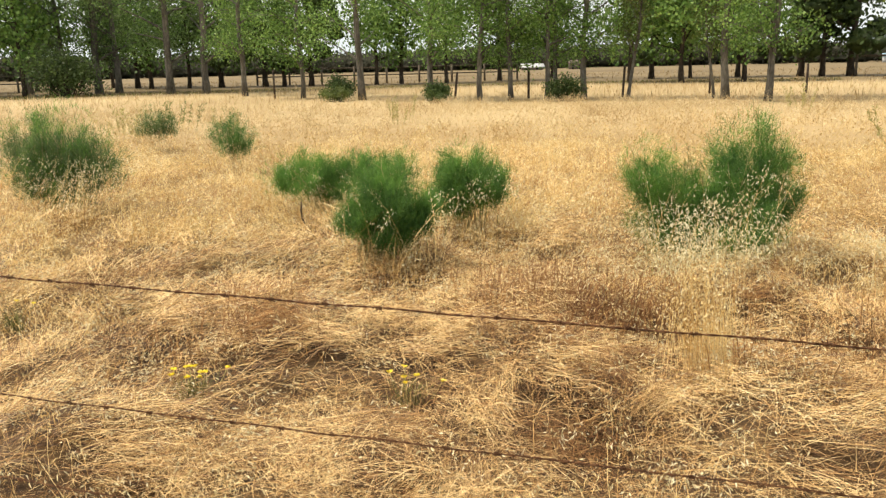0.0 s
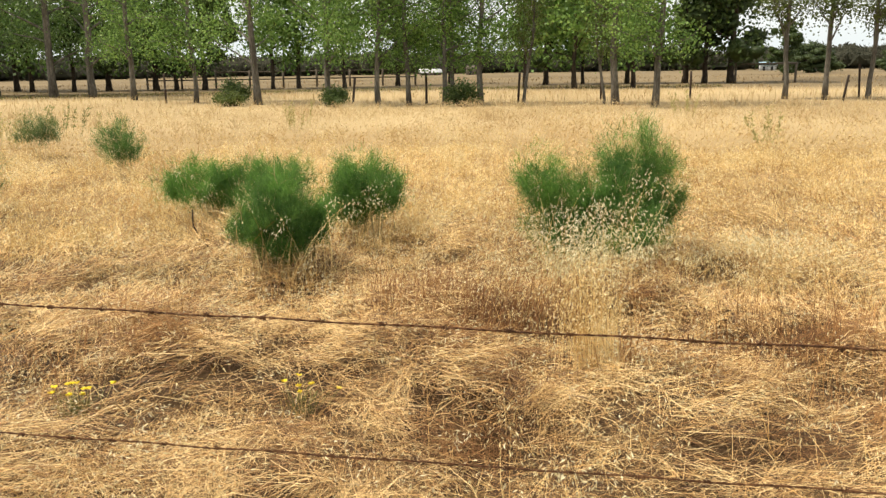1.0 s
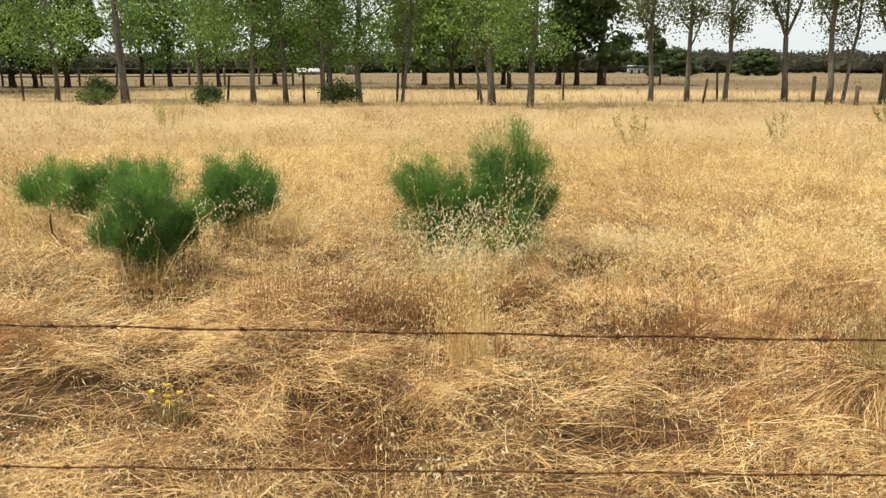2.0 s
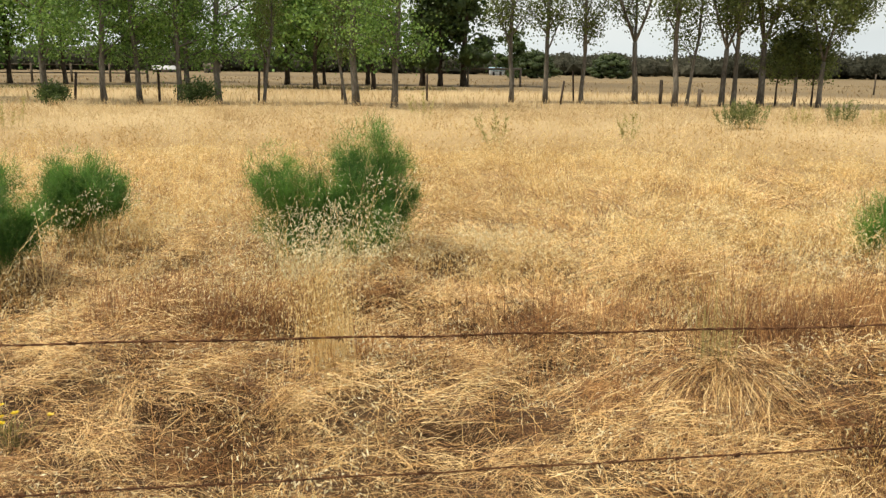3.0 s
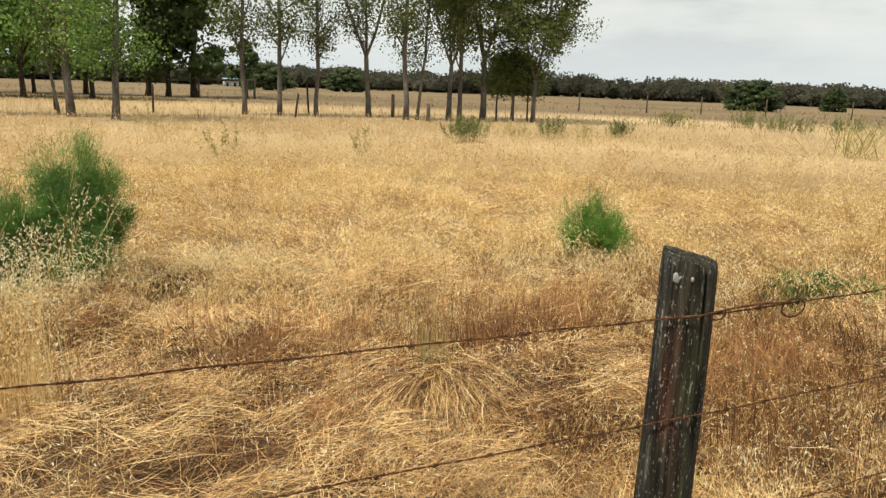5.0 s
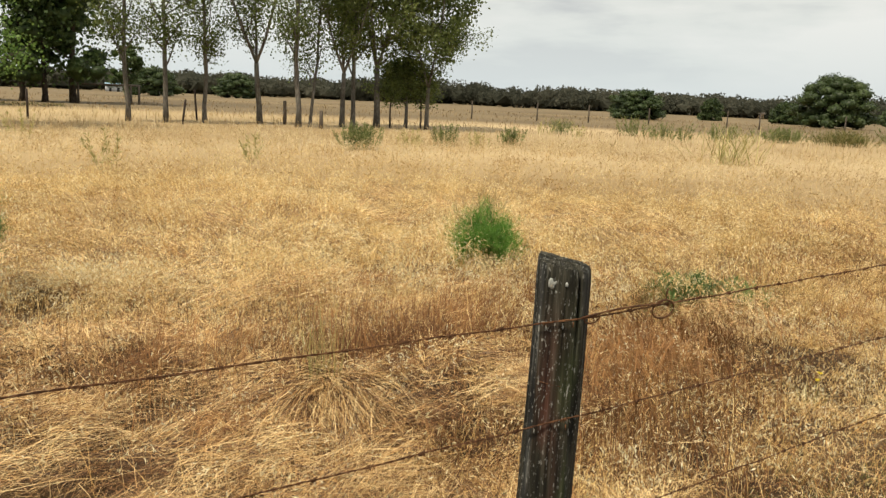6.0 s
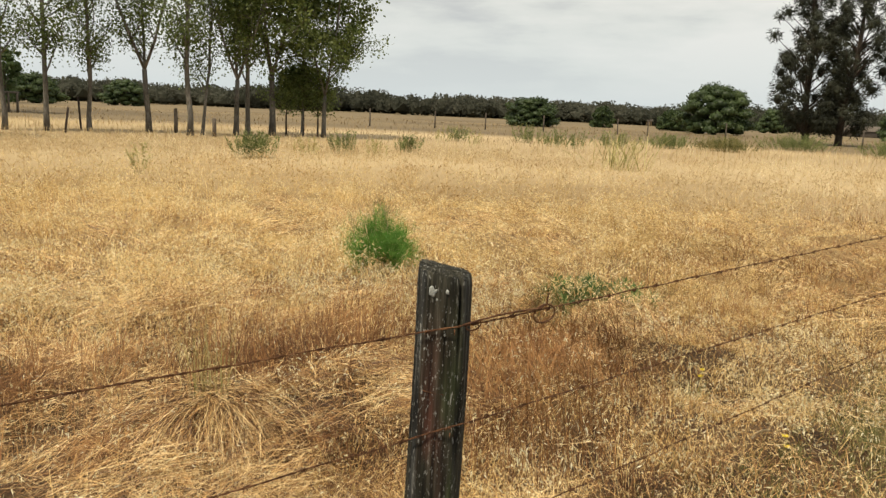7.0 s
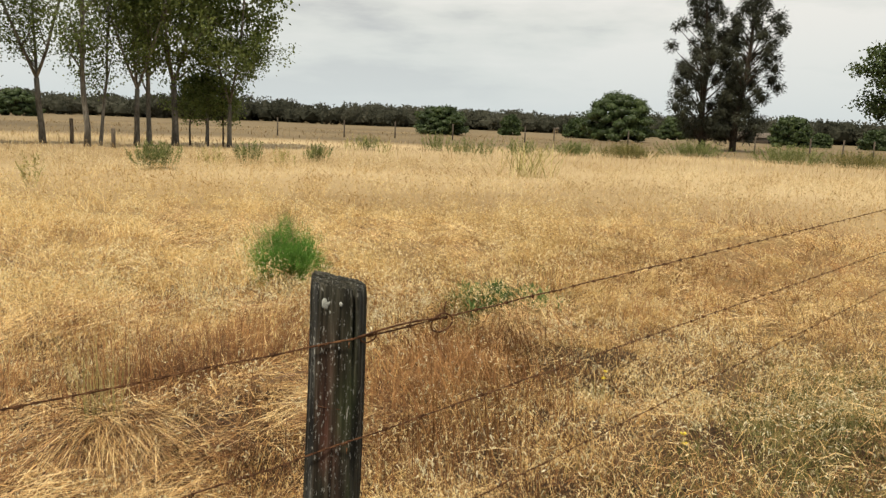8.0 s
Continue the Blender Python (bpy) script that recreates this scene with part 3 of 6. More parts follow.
def build_standing():
    rng = np.random.default_rng(33)
    bs, bh, br = Buf(), Buf(), Buf()
    # mid field: tufts of drooping oats
    x, y, az, vig = tufted(rng, 56000, 3.0, 14.0, 26, 0.105)
    tall = 0.37 + 0.07 * field_noise(x, y, 8, 0.5) + 0.11 * field_noise(x, y, 9, 3.0)
    short = np.clip((x - 3.0) / 2.0, 0, 1) * np.clip((2.6 - y) / 1.5, 0, 1)     # trodden strip along the fence
    keep = rng.uniform(0, 1, len(x)) > 0.95 * matted(x, y)
    keep &= rng.uniform(0, 1, len(x)) > 0.10 * short
    keep &= rng.uniform(0, 1, len(x)) > 0.6 * np.clip(-1.6 * field_noise(x, y, 38, 1.7) - 0.25, 0, 1)
    x, y, az, vig, tall, short = (q[keep] for q in (x, y, az, vig, tall, short))
    h = np.clip(tall, 0.2, 0.6) * vig * rng.uniform(0.75, 1.2, len(x)) * (1 - 0.62 * short)
    near = np.hypot(x, y) < 6.5
    bq = Buf()
    chalky = near & (rng.uniform(0, 1, len(x)) < np.clip(0.30 + 0.4 * field_noise(x, y, 66, 1.4), 0, 1))
    near = near & ~chalky
    oat_stalks(rng, x[chalky], y[chalky], h[chalky] * 1.08, bs, bq, heads=9, hw=(0.0042, 0.0070), hl=(0.020, 0.032), width=0.0017, az=az[chalky], droop=0.75, fine=True, loose=0.030)
    oat_stalks(rng, x[near], y[near], h[near], bs, bh, heads=9, hw=(0.0036, 0.0062), hl=(0.018, 0.030), width=0.0017, az=az[near], droop=0.75, fine=True, loose=0.030)
    far = ~near & ~chalky
    oat_stalks(rng, x[far], y[far], h[far], bs, bh, heads=7, hw=(0.0055, 0.0105), hl=(0.024, 0.042), width=0.0028, nseg=2, az=az[far], droop=0.75, fine=True, loose=0.034)
    # leafy filling between the stalks
    x, y, az, vig = tufted(rng, 40000, 2.6, 13.0, 12, 0.12)
    keep = rng.uniform(0, 1, len(x)) > 0.9 * matted(x, y)
    x, y = x[keep], y[keep]
    n = len(x)
    ribbons(bs, rng, on_ground(x, y), rng.uniform(0, 6.3, n), rng.uniform(0.14, 0.34, n), rng.uniform(0.0018, 0.0040, n), rng.uniform(0.8, 1.5, n), rng.uniform(-0.7, 0.6, n), 2, 0.4)
    # sheaves beaten down by wind between the standing tufts
    bw = Buf()
    m = 620
    r = 3.4 + 8.5 * rng.uniform(0, 1, m) ** 1.3
    a = np.radians(rng.uniform(-42, 106, m))
    cx, cy = r * np.sin(a), r * np.cos(a)
    lean = 3.0 * field_noise(cx, cy, 17, 0.9) + rng.normal(0, 0.5, m)
    k = rng.integers(0, m, 30000)
    x, y = cx[k] + rng.normal(0, 0.10, len(k)), cy[k] + rng.normal(0, 0.10, len(k))
    keep = (rng.uniform(0, 1, len(k)) > matted(x, y)) & (field_noise(x, y, 39, 1.2) > -0.25)
    k, x, y = k[keep], x[keep], y[keep]
    n = len(x)
    e0 = rng.uniform(0.3, 0.85, n)
    ribbons(bw, rng, on_ground(x, y, rng.uniform(0.04, 0.24, n)), lean[k] + rng.normal(0, 0.28, n), rng.uniform(0.18, 0.42, n), rng.uniform(0.0020, 0.0038, n) * np.clip(np.hypot(x, y) / 6, 0.8, 1.4), e0, -e0 * rng.uniform(0.4, 1.3, n), 2, 0.3)
    stuff("beaten_grass", bw, M_STRAW, "sheaves of pale straw beaten down among the standing oats")
    # brown dead leaves low in the stand
    x, y = scatter(rng, 15000, 4.2, 12.0)
    keep = rng.uniform(0, 1, len(x)) > matted(x, y)
    x, y = x[keep], y[keep]
    n = len(x)
    ribbons(br, rng, on_ground(x, y), rng.uniform(0, 6.3, n), rng.uniform(0.08, 0.26, n), rng.uniform(0.003, 0.006, n), rng.uniform(0.3, 1.4, n), rng.uniform(-0.5, 0.6, n), 2, 0.4)
    x, y, az, vig = tufted(rng, 9000, 4.0, 13.0, 22, 0.12)
    keep = (rng.uniform(0, 1, len(x)) > matted(x, y)) & (field_noise(x, y, 83, 0.9) > 0.05)
    x, y, az, vig = x[keep], y[keep], az[keep], vig[keep]
    oat_stalks(rng, x, y, 0.34 * vig * rng.uniform(0.7, 1.2, len(x)), br, bh, heads=3, hw=(0.004, 0.007), hl=(0.018, 0.03), width=0.003, nseg=2, az=az, droop=0.7, fine=True)
    stuff("oat_grass", bs, M_OAT, "standing dry golden wild oats covering the paddock")
    stuff("bleached_oat_heads", bq, M_PALE, "bleached cream wild oat seed heads")
    stuff("oat_heads", bh, M_HEAD, "straw-coloured hanging wild oat seed heads")
    stuff("low_brown_grass", br, M_BROWN, "brown dead leaves low among the standing oats")
    # far field
    bs, bp = Buf(), Buf()
    x, y = clumped(rng, *scatter(rng, 33000, 12.5, 29.0), 0.8, 0.15, 11)
    # share of the paler material grows with distance
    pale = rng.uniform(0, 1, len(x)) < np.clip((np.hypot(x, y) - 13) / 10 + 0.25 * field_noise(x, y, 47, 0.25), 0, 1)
    x0, y0 = x, y
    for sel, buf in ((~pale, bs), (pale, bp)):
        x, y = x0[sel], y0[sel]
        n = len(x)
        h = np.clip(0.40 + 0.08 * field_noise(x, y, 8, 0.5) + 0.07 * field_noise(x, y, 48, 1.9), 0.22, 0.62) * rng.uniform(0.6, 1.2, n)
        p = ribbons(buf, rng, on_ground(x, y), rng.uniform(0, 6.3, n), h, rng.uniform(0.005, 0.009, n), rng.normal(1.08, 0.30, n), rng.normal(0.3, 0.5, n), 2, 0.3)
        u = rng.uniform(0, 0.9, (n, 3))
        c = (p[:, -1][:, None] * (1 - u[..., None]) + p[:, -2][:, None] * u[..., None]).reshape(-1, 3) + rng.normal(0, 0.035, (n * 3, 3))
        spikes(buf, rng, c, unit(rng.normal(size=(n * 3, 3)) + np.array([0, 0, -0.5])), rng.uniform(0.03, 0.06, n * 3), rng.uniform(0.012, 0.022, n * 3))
    # between the poplars and the second field
    x, y = scatter(rng, 13000, 29.0, 47.0)
    dull = (np.hypot(x, y) > 35 + 2 * field_noise(x, y, 77, 0.2)) & (np.abs(np.arctan2(x, y) - radians(54.0)) < radians(10.0))
    xd, yd = x[dull], y[dull]
    x, y = x[~dull], y[~dull]
    n = len(x)
    ribbons(bp, rng, on_ground(x, y), rng.uniform(0, 6.3, n), rng.uniform(0.16, 0.36, n), rng.uniform(0.014, 0.030, n), rng.normal(1.35, 0.2, n), rng.normal(0.9, 0.4, n), 2, 0.3)
    bg = Buf()
    x, y = scatter(rng, 9000, 47.0, 95.0)
    n = len(xd)
    ribbons(bg, rng, on_ground(xd, yd), rng.uniform(0, 6.3, n), rng.uniform(0.10, 0.26, n), rng.uniform(0.012, 0.026, n), rng.normal(1.2, 0.25, n), rng.normal(0.6, 0.4, n), 2, 0.3)
    n = len(x)
    ribbons(bg, rng, on_ground(x, y), rng.uniform(0, 6.3, n), rng.uniform(0.08, 0.25, n), rng.uniform(0.03, 0.07, n), rng.normal(1.35, 0.2, n), rng.normal(0.9, 0.4, n), 2, 0.3)
    # shadowed drainage line, drawn as a strip of dark low weeds
    bd = Buf()
    x, y = scatter(rng, 6000, 50.0, 53.5, -42, 26)
    n = len(x)
    ribbons(bd, rng, on_ground(x, y), rng.uniform(0, 6.3, n), rng.uniform(0.10, 0.24, n), rng.uniform(0.015, 0.04, n), rng.normal(1.2, 0.3, n), rng.normal(0.5, 0.5, n), 2, 0.3)
    stuff("ditch_weeds", bd, M_GREENGRASS, "dark weeds standing for the shadowed ditch line across the second paddock", "weeds")
    stuff("grazed_pasture", bg, M_STUBBLE, "dull brown grazed pasture beyond the poplars")
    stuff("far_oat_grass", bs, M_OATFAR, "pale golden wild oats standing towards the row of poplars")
    stuff("pale_oat_grass", bp, M_OATPALE, "cream-coloured oats, commoner towards the row of poplars")


build_matted()
build_standing()


# ---------------------------------------------------------------- the fence
def thing(name, x, y, z, label, category, group="", rz=0.0):
    e = new(name)
    e.matrix_basis = pose(x, y, z, 0, 0, rz)
    e.empty_display_size = 0.2
    return tagged(e, label, category, group)


LEFT_END, POST_AT, RIGHT_END = (-3.30, 2.85), (1.964, 0.958), (9.20, -0.80)


def split_post(seed, height, wide, deep):
    """A split hardwood post: uneven section, cracks along it, sloping sawn top, base at the origin, 0.3 m in the ground."""
    rng = np.random.default_rng(seed)
    k, nz = 96, 40
    ang = np.linspace(0, 2 * np.pi, k, endpoint=False)
    c, s = np.cos(ang), np.sin(ang)
    p = 5.0
    r = 1.0 / (np.abs(c) ** p + np.abs(s) ** p) ** (1 / p)
    r = r * (1 + 0.035 * np.sin(3 * ang + 0.6) + np.repeat(rng.normal(0, 0.018, k // 2), 2))
    # the cracks: narrow deep grooves down the post
    for a0, dep, w in ((0.12, 0.20, 0.07), (2.62, 0.10, 0.06), (4.35, 0.06, 0.05), (5.2, 0.07, 0.05)):
        d = np.angle(np.exp(1j * (ang - a0)))
        r = r - dep * np.exp(-(d / w) ** 2)
    slit = np.exp(-(np.angle(np.exp(1j * (ang + 0.90))) / 0.065) ** 2)
    zs = np.linspace(-0.3, height, nz)
    v = []
    for i, z in enumerate(zs):
        f = 1.0 + 0.06 * (1 - max(0, z) / height) + 0.012 * math.sin(z * 7 + seed)
        rr = r * f + 0.008 * np.sin(ang * 6 + z * 9 + seed) * (1 if z < height else 0)
        rr = rr - 0.50 * slit * min(1.0, max(0.0, (z - height + 0.30) / 0.20))
        x, y = rr * c * wide / 2, rr * s * deep / 2
        top = (i == nz - 1)
        zz = np.full(k, z) + (0 if not top else 1) * (-0.20 * x + 0.03 * y + rng.normal(0, 0.0012, k))
        if top:
            x, y = x * 0.965, y * 0.965
        v.append(np.stack([x + 0.004 * np.sin(z * 4 + seed), y, zz], -1))
    v = np.concatenate(v)
    i, j = np.meshgrid(np.arange(nz - 1), np.arange(k), indexing="ij")
    q = np.stack([i * k + j, i * k + (j + 1) % k, (i + 1) * k + (j + 1) % k, (i + 1) * k + j], -1).reshape(-1, 4)
    # sawn top in two rings
    last = v[-k:]
    mid = last.mean(0)
    ring = mid + (last - mid) * 0.5 + np.stack([np.zeros(k), np.zeros(k), rng.normal(0.001, 0.002, k)], -1)
    n0 = len(v)
    v = np.concatenate([v, ring, [mid + np.array([0, 0, 0.002])]])
    j = np.arange(k)
    q = np.concatenate([q, np.stack([n0 - k + j, n0 - k + (j + 1) % k, n0 + (j + 1) % k, n0 + j], 1)])
    t = np.stack([n0 + j, n0 + (j + 1) % k, np.full(k, n0 + k)], 1)
    b = Buf()
    b.add(v, q, t)
    return b


def twisted_wire(path):
    """Two strands twisted round each other along the path (n, 3)."""
    seg = np.linalg.norm(np.diff(path, axis=0), axis=1)
    s = np.concatenate([[0], np.cumsum(seg)])
    n = int(s[-1] / 0.011)
    u = np.linspace(0, s[-1], n)
    p = np.stack([np.interp(u, s, path[:, i]) for i in range(3)], -1)
    wob = 0.0012 * np.stack([np.zeros(n), np.sin(u * 23), np.sin(u * 17 + 1)], -1)
    tan = unit(np.gradient(p, axis=0))
    a = unit(np.cross(tan, np.array([0, 0, 1.0])))
    bb = np.cross(tan, a)
    b = Buf()
    for ph in (0, np.pi):
        w = u * 2 * np.pi / 0.06 + ph
        off = 0.0013 * (np.cos(w)[:, None] * a + np.sin(w)[:, None] * bb)
        tube(b, p + off + wob, 0.00135, 4)
    return b, p, u


def barb_mesh():
    """Two short wires wound once and a half round the strand, four sharp ends."""
    b = Buf()
    for sgn, ph in ((1, 0.4), (-1, 2.1)):
        w = np.linspace(0, 3.3 * np.pi, 10)
        coil = np.stack([sgn * (0.0008 + w * 0.00055), 0.0036 * np.cos(w + ph), 0.0036 * np.sin(w + ph)], -1)
        tube(b, coil, 0.0013, 3, False)
        for e, d in ((coil[0], np.array([-0.2 * sgn, np.cos(ph - 1.5), np.sin(ph - 1.5)])), (coil[-1], np.array([0.3 * sgn, -np.sin(w[-1] + ph), np.cos(w[-1] + ph)]))):
            tube(b, np.stack([e, e + d * 0.004, e + d * 0.0085]), [0.0013, 0.0012, 0.0004], 3)
    return b.mesh("barb", M_WIRE, True)


def build_fence():
    fence = thing("barbed_wire_fence", POST_AT[0], POST_AT[1], 0, "rusty barbed wire fence on weathered split timber posts", "fence")
    base = Vector((POST_AT[0], POST_AT[1], 0))
    # posts: the one seen, and those that carry the wire's ends
    post = part("post", split_post(4, 1.125, 0.130, 0.128), M_POST, fence, "grey split timber post with lichen and cracks")
    post.matrix_basis = pose(0, 0, 0, 0.4, 0.5, -59.0)
    for (x, y), sd in ((LEFT_END, 8), (RIGHT_END, 9)):
        o = part("post", split_post(sd, 1.12, 0.12, 0.12), M_POST, fence)
        o.matrix_basis = pose(x - base.x, y - base.y, 0, 0, 0, sd * 20)
    # lichen discs on the face and top of the post
    rng = np.random.default_rng(6)
    for cx, cz, r in ((-0.020, 1.085, 0.0110), (0.014, 1.084, 0.0048), (-0.010, 1.066, 0.0036), (0.012, 0.98, 0.003), (-0.002, 0.86, 0.003)):
        a = np.linspace(0, 2 * np.pi, 12, endpoint=False)
        rr = r * (1 + rng.normal(0, 0.22, 12))
        ring = np.stack([cx + rr * np.cos(a) * 0.8, np.full(12, -0.0645), cz + rr * np.sin(a) * 1.15], -1)
        inner = np.stack([cx + 0.7 * rr * np.cos(a) * 0.8, np.full(12, -0.0668), cz + 0.7 * rr * np.sin(a) * 1.15], -1)
        back = ring + np.array([0, 0.006, 0])
        v = np.concatenate([back, ring, inner, [[cx, -0.0670, cz]]])
        j = np.arange(12)
        q = np.concatenate([np.stack([j, (j + 1) % 12, 12 + (j + 1) % 12, 12 + j], 1), np.stack([12 + j, 12 + (j + 1) % 12, 24 + (j + 1) % 12, 24 + j], 1)])
        bl = Buf()
        bl.add(v, q, np.stack([24 + j, 24 + (j + 1) % 12, np.full(12, 36)], 1))
        part("lichen", bl, M_LICHEN, post, "pale grey lichen")
    # wires: heights at left end, start of view, post, right end
    bm = barb_mesh()
    for zs, ph in (((0.965, 0.972, 0.980, 0.975, 1.004), 0.03), ((0.615, 0.640, 0.714, 0.61, 0.757), 0.075), ((0.38, 0.39, 0.42, 0.29, 0.450), 0.02)):
        stations = [(LEFT_END[0], LEFT_END[1] - 0.06, zs[0]), (-1.145, 2.035, zs[1]), (POST_AT[0] - 0.100, POST_AT[1] + 0.012, zs[2]), (POST_AT[0] - 0.042, POST_AT[1] - 0.088, zs[4]), (RIGHT_END[0], RIGHT_END[1] - 0.06, zs[3])]
        path = []
        for (x0, y0, z0), (x1, y1, z1) in zip(stations[:-1], stations[1:]):
            m = 40
            for i in range(m):
                f = i / m
                sag = 0.003 * 4 * f * (1 - f) if math.hypot(x1 - x0, y1 - y0) > 1 else 0.0
                path.append((x0 + (x1 - x0) * f - base.x, y0 + (y1 - y0) * f - base.y, z0 + (z1 - z0) * f - sag * (0.3 if x0 < -2 else 1)))
        path.append((stations[-1][0] - base.x, stations[-1][1] - base.y, stations[-1][2]))
        buf, p, u = twisted_wire(np.array(path))
        wire = part("wire", buf, M_WIRE, fence, "rust-brown twisted barbed wire")
        at = 0.05 + ph
        rng = np.random.default_rng(int(ph * 1000))
        while at < u[-1] - 0.05:
            i = int(np.searchsorted(u, at))
            d = p[min(i + 1, len(p) - 1)] - p[i]
            o = new("barb", bm)
            o.parent = wire
            o.matrix_basis = Matrix.Translation(p[i]) @ Vector(d).to_track_quat("X", "Z").to_matrix().to_4x4() @ pose(0, 0, 0, rng.uniform(0, 360), 0, 0)
            at += 0.130 + rng.normal(0, 0.006)
    # staples on the post
    for z in (0.992, 0.735, 0.435):
        b = Buf()
        a = np.linspace(0, np.pi, 9)
        tube(b, np.stack([0.006 * np.cos(a), -0.006 * np.sin(a) - 0.004, np.zeros(9)], -1) @ np.array(Euler((0, radians(90), 0)).to_matrix()), 0.0017, 5)
        o = part("staple", b, M_WIRE, fence)
        o.matrix_basis = pose(-0.046, -0.079, z, 0, 0, -59)
    # tie wire: a doubled end that runs along the top strand to a curl
    d = unit(np.array([RIGHT_END[0] - POST_AT[0], RIGHT_END[1] - POST_AT[1] - 0.0, 0.0]))
    st = np.array([-0.030, -0.092, 1.003])
    t = np.linspace(0, 1, 14)
    lead = st + d * (t * 0.285)[:, None] + np.stack([np.zeros(14), np.zeros(14), 0.006 * np.sin(t * np.pi) + 0.004], -1)
    a = np.linspace(0.5 * np.pi, 2.55 * np.pi, 26)
    ctr = lead[-1] + d * 0.016 + np.array([0, 0, -0.016])
    curl = ctr + d * (0.044 * np.cos(np.pi - a + np.pi))[:, None] * -1 + np.stack([0.002 * np.arange(26) / 10, 0 * a, 0.024 * np.sin(a)], -1)
    endp = curl[-1] + np.array([[0, 0, 0.014], [0, 0, 0.030]]) + d * np.array([[0.0], [0.006]])
    b = Buf()
    tube(b, np.concatenate([lead, curl, endp]), 0.0025, 6)
    part("tie_wire", b, M_WIRE, fence, "dark tie wire ending in a curl")
    b = Buf()
    a = np.linspace(np.pi, 2.15 * np.pi, 16)
    ctr = st + d * 0.035
    tube(b, ctr + d * (0.026 * np.cos(a))[:, None] + np.stack([0 * a, 0 * a, 0.014 * np.sin(a)], -1), 0.0019, 6)
    part("tie_wire", b, M_WIRE, fence)
    # thin plain wire wound round the post lower down
    b = Buf()
    a = np.linspace(-2.2, 0.6, 20)
    tube(b, np.stack([0.074 * np.cos(a - 1.0), 0.074 * np.sin(a - 1.0), 0.842 - 0.012 * (a + 2.2)], -1), 0.0011, 5)
    part("tie_wire", b, M_WIRE, fence)


build_fence()


# ---------------------------------------------------------------- fennel bushes
def fennel(name, x, y, label, lobes, seed, sprays=1400, threads=9, tlen=0.085, tw=0.0034, stems=26, mats=(M_FENNEL, M_FENNEL_LIGHT), bare=0, group="fennel bushes"):
    """lobes: dx, dy, z of centre, half-width, half-height. Feathery plumes of fine threads carried on upright stems."""
    rng = np.random.default_rng(seed)
    z0 = float(ground_z(x, y))
    e = thing(name, x, y, z0, label, "bush", group)
    bs, bd, bl = Buf(), Buf(), Buf()
    vol = np.array([w * w * h for _, _, _, w, h in lobes])
    share = vol / vol.sum()
    for li, (dx, dy, zc, w, h) in enumerate(lobes):
        ns = max(3, int(0.55 * stems * share[li] ** 0.7))
        for i in range(ns):
            a, r = rng.uniform(0, 6.3), rng.uniform(0, 1) ** 0.5
            tip = np.array([dx + w * 0.75 * r * np.cos(a), dy + w * 0.75 * r * np.sin(a), zc + h * rng.uniform(0.0, 0.75)])
            foot = np.array([dx * 0.6 + rng.normal(0, 0.09), dy * 0.6 + rng.normal(0, 0.07), -0.02])
            t = np.linspace(0, 1, 6)[:, None]
            mid = foot + (tip - foot) * t + np.array([[0, 0, 1.0]]) * 0.10 * np.sin(t * np.pi)
            tube(bs, mid, np.linspace(0.0042, 0.0016, 6), 4, False)
        m = int(sprays * share[li])
        # feathery plumes that start low in the lobe and end unevenly over its dome, loose fronds between and around them
        np_ = max(9, int(24 * (w * h / 0.09) ** 0.5))
        pd = unit(rng.normal(size=(np_, 3)) * np.array([1, 1, 0.7]) + np.array([0, 0, 0.45]))
        end = np.array([dx, dy, zc]) + pd * np.array([w, w, h]) * rng.uniform(0.55, 1.22, (np_, 1))
        beg = np.array([dx, dy, zc - 0.6 * h]) + pd * np.array([w, w, 0.35 * h]) * rng.uniform(0.1, 0.7, (np_, 1))
        k = rng.integers(0, np_, m)
        f = rng.uniform(0, 1, m) ** 0.8
        wid = (0.20 + 0.80 * np.sin(np.pi * np.clip(f * 0.85 + 0.12, 0, 1))) * 0.26 * min(w, h)
        c = beg[k] + (end[k] - beg[k]) * f[:, None] + rng.normal(0, 0.62, (m, 3)) * wid[:, None]
        d = unit((end - beg)[k] + rng.normal(0, 0.15, (m, 3)))
        free = rng.uniform(0, 1, m) < 0.20
        fd = unit(rng.normal(size=(m, 3)) + np.array([0, 0, 0.15]))
        fc = np.array([dx, dy, zc]) + fd * np.array([w, w, h]) * rng.uniform(0.2, 1.4, (m, 1)) ** 0.7
        c, d = np.where(free[:, None], fc, c), np.where(free[:, None], fd, d)
        keep = c[:, 2] > 0.05
        c, d = c[keep], d[keep]
        m = len(c)
        lean = unit(d * np.array([0.7, 0.7, 0.35]) + np.array([0, 0, 0.75]) + rng.normal(0, 0.25, (m, 3)))
        td = unit(np.repeat(lean, threads, 0) + rng.normal(0, 0.55, (m * threads, 3)))
        cc = np.repeat(c, threads, 0) + rng.normal(0, 0.022, (m * threads, 3))
        ll = rng.uniform(0.5, 1.25, m * threads) * tlen
        side = unit(np.cross(td, rng.normal(size=td.shape))) * (tw * rng.uniform(0.6, 1.2, m * threads) / 2)[:, None]
        v = np.stack([cc - side, cc + side, cc + td * ll[:, None]], 1).reshape(-1, 3)
        tri = np.arange(m * threads * 3).reshape(-1, 3)
        # brighter green is likelier high in a lobe and in a far-left first lobe
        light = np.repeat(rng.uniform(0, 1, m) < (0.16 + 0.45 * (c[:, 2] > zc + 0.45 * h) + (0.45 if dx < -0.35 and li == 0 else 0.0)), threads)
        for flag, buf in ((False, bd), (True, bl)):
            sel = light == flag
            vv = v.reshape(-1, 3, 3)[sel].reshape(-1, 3)
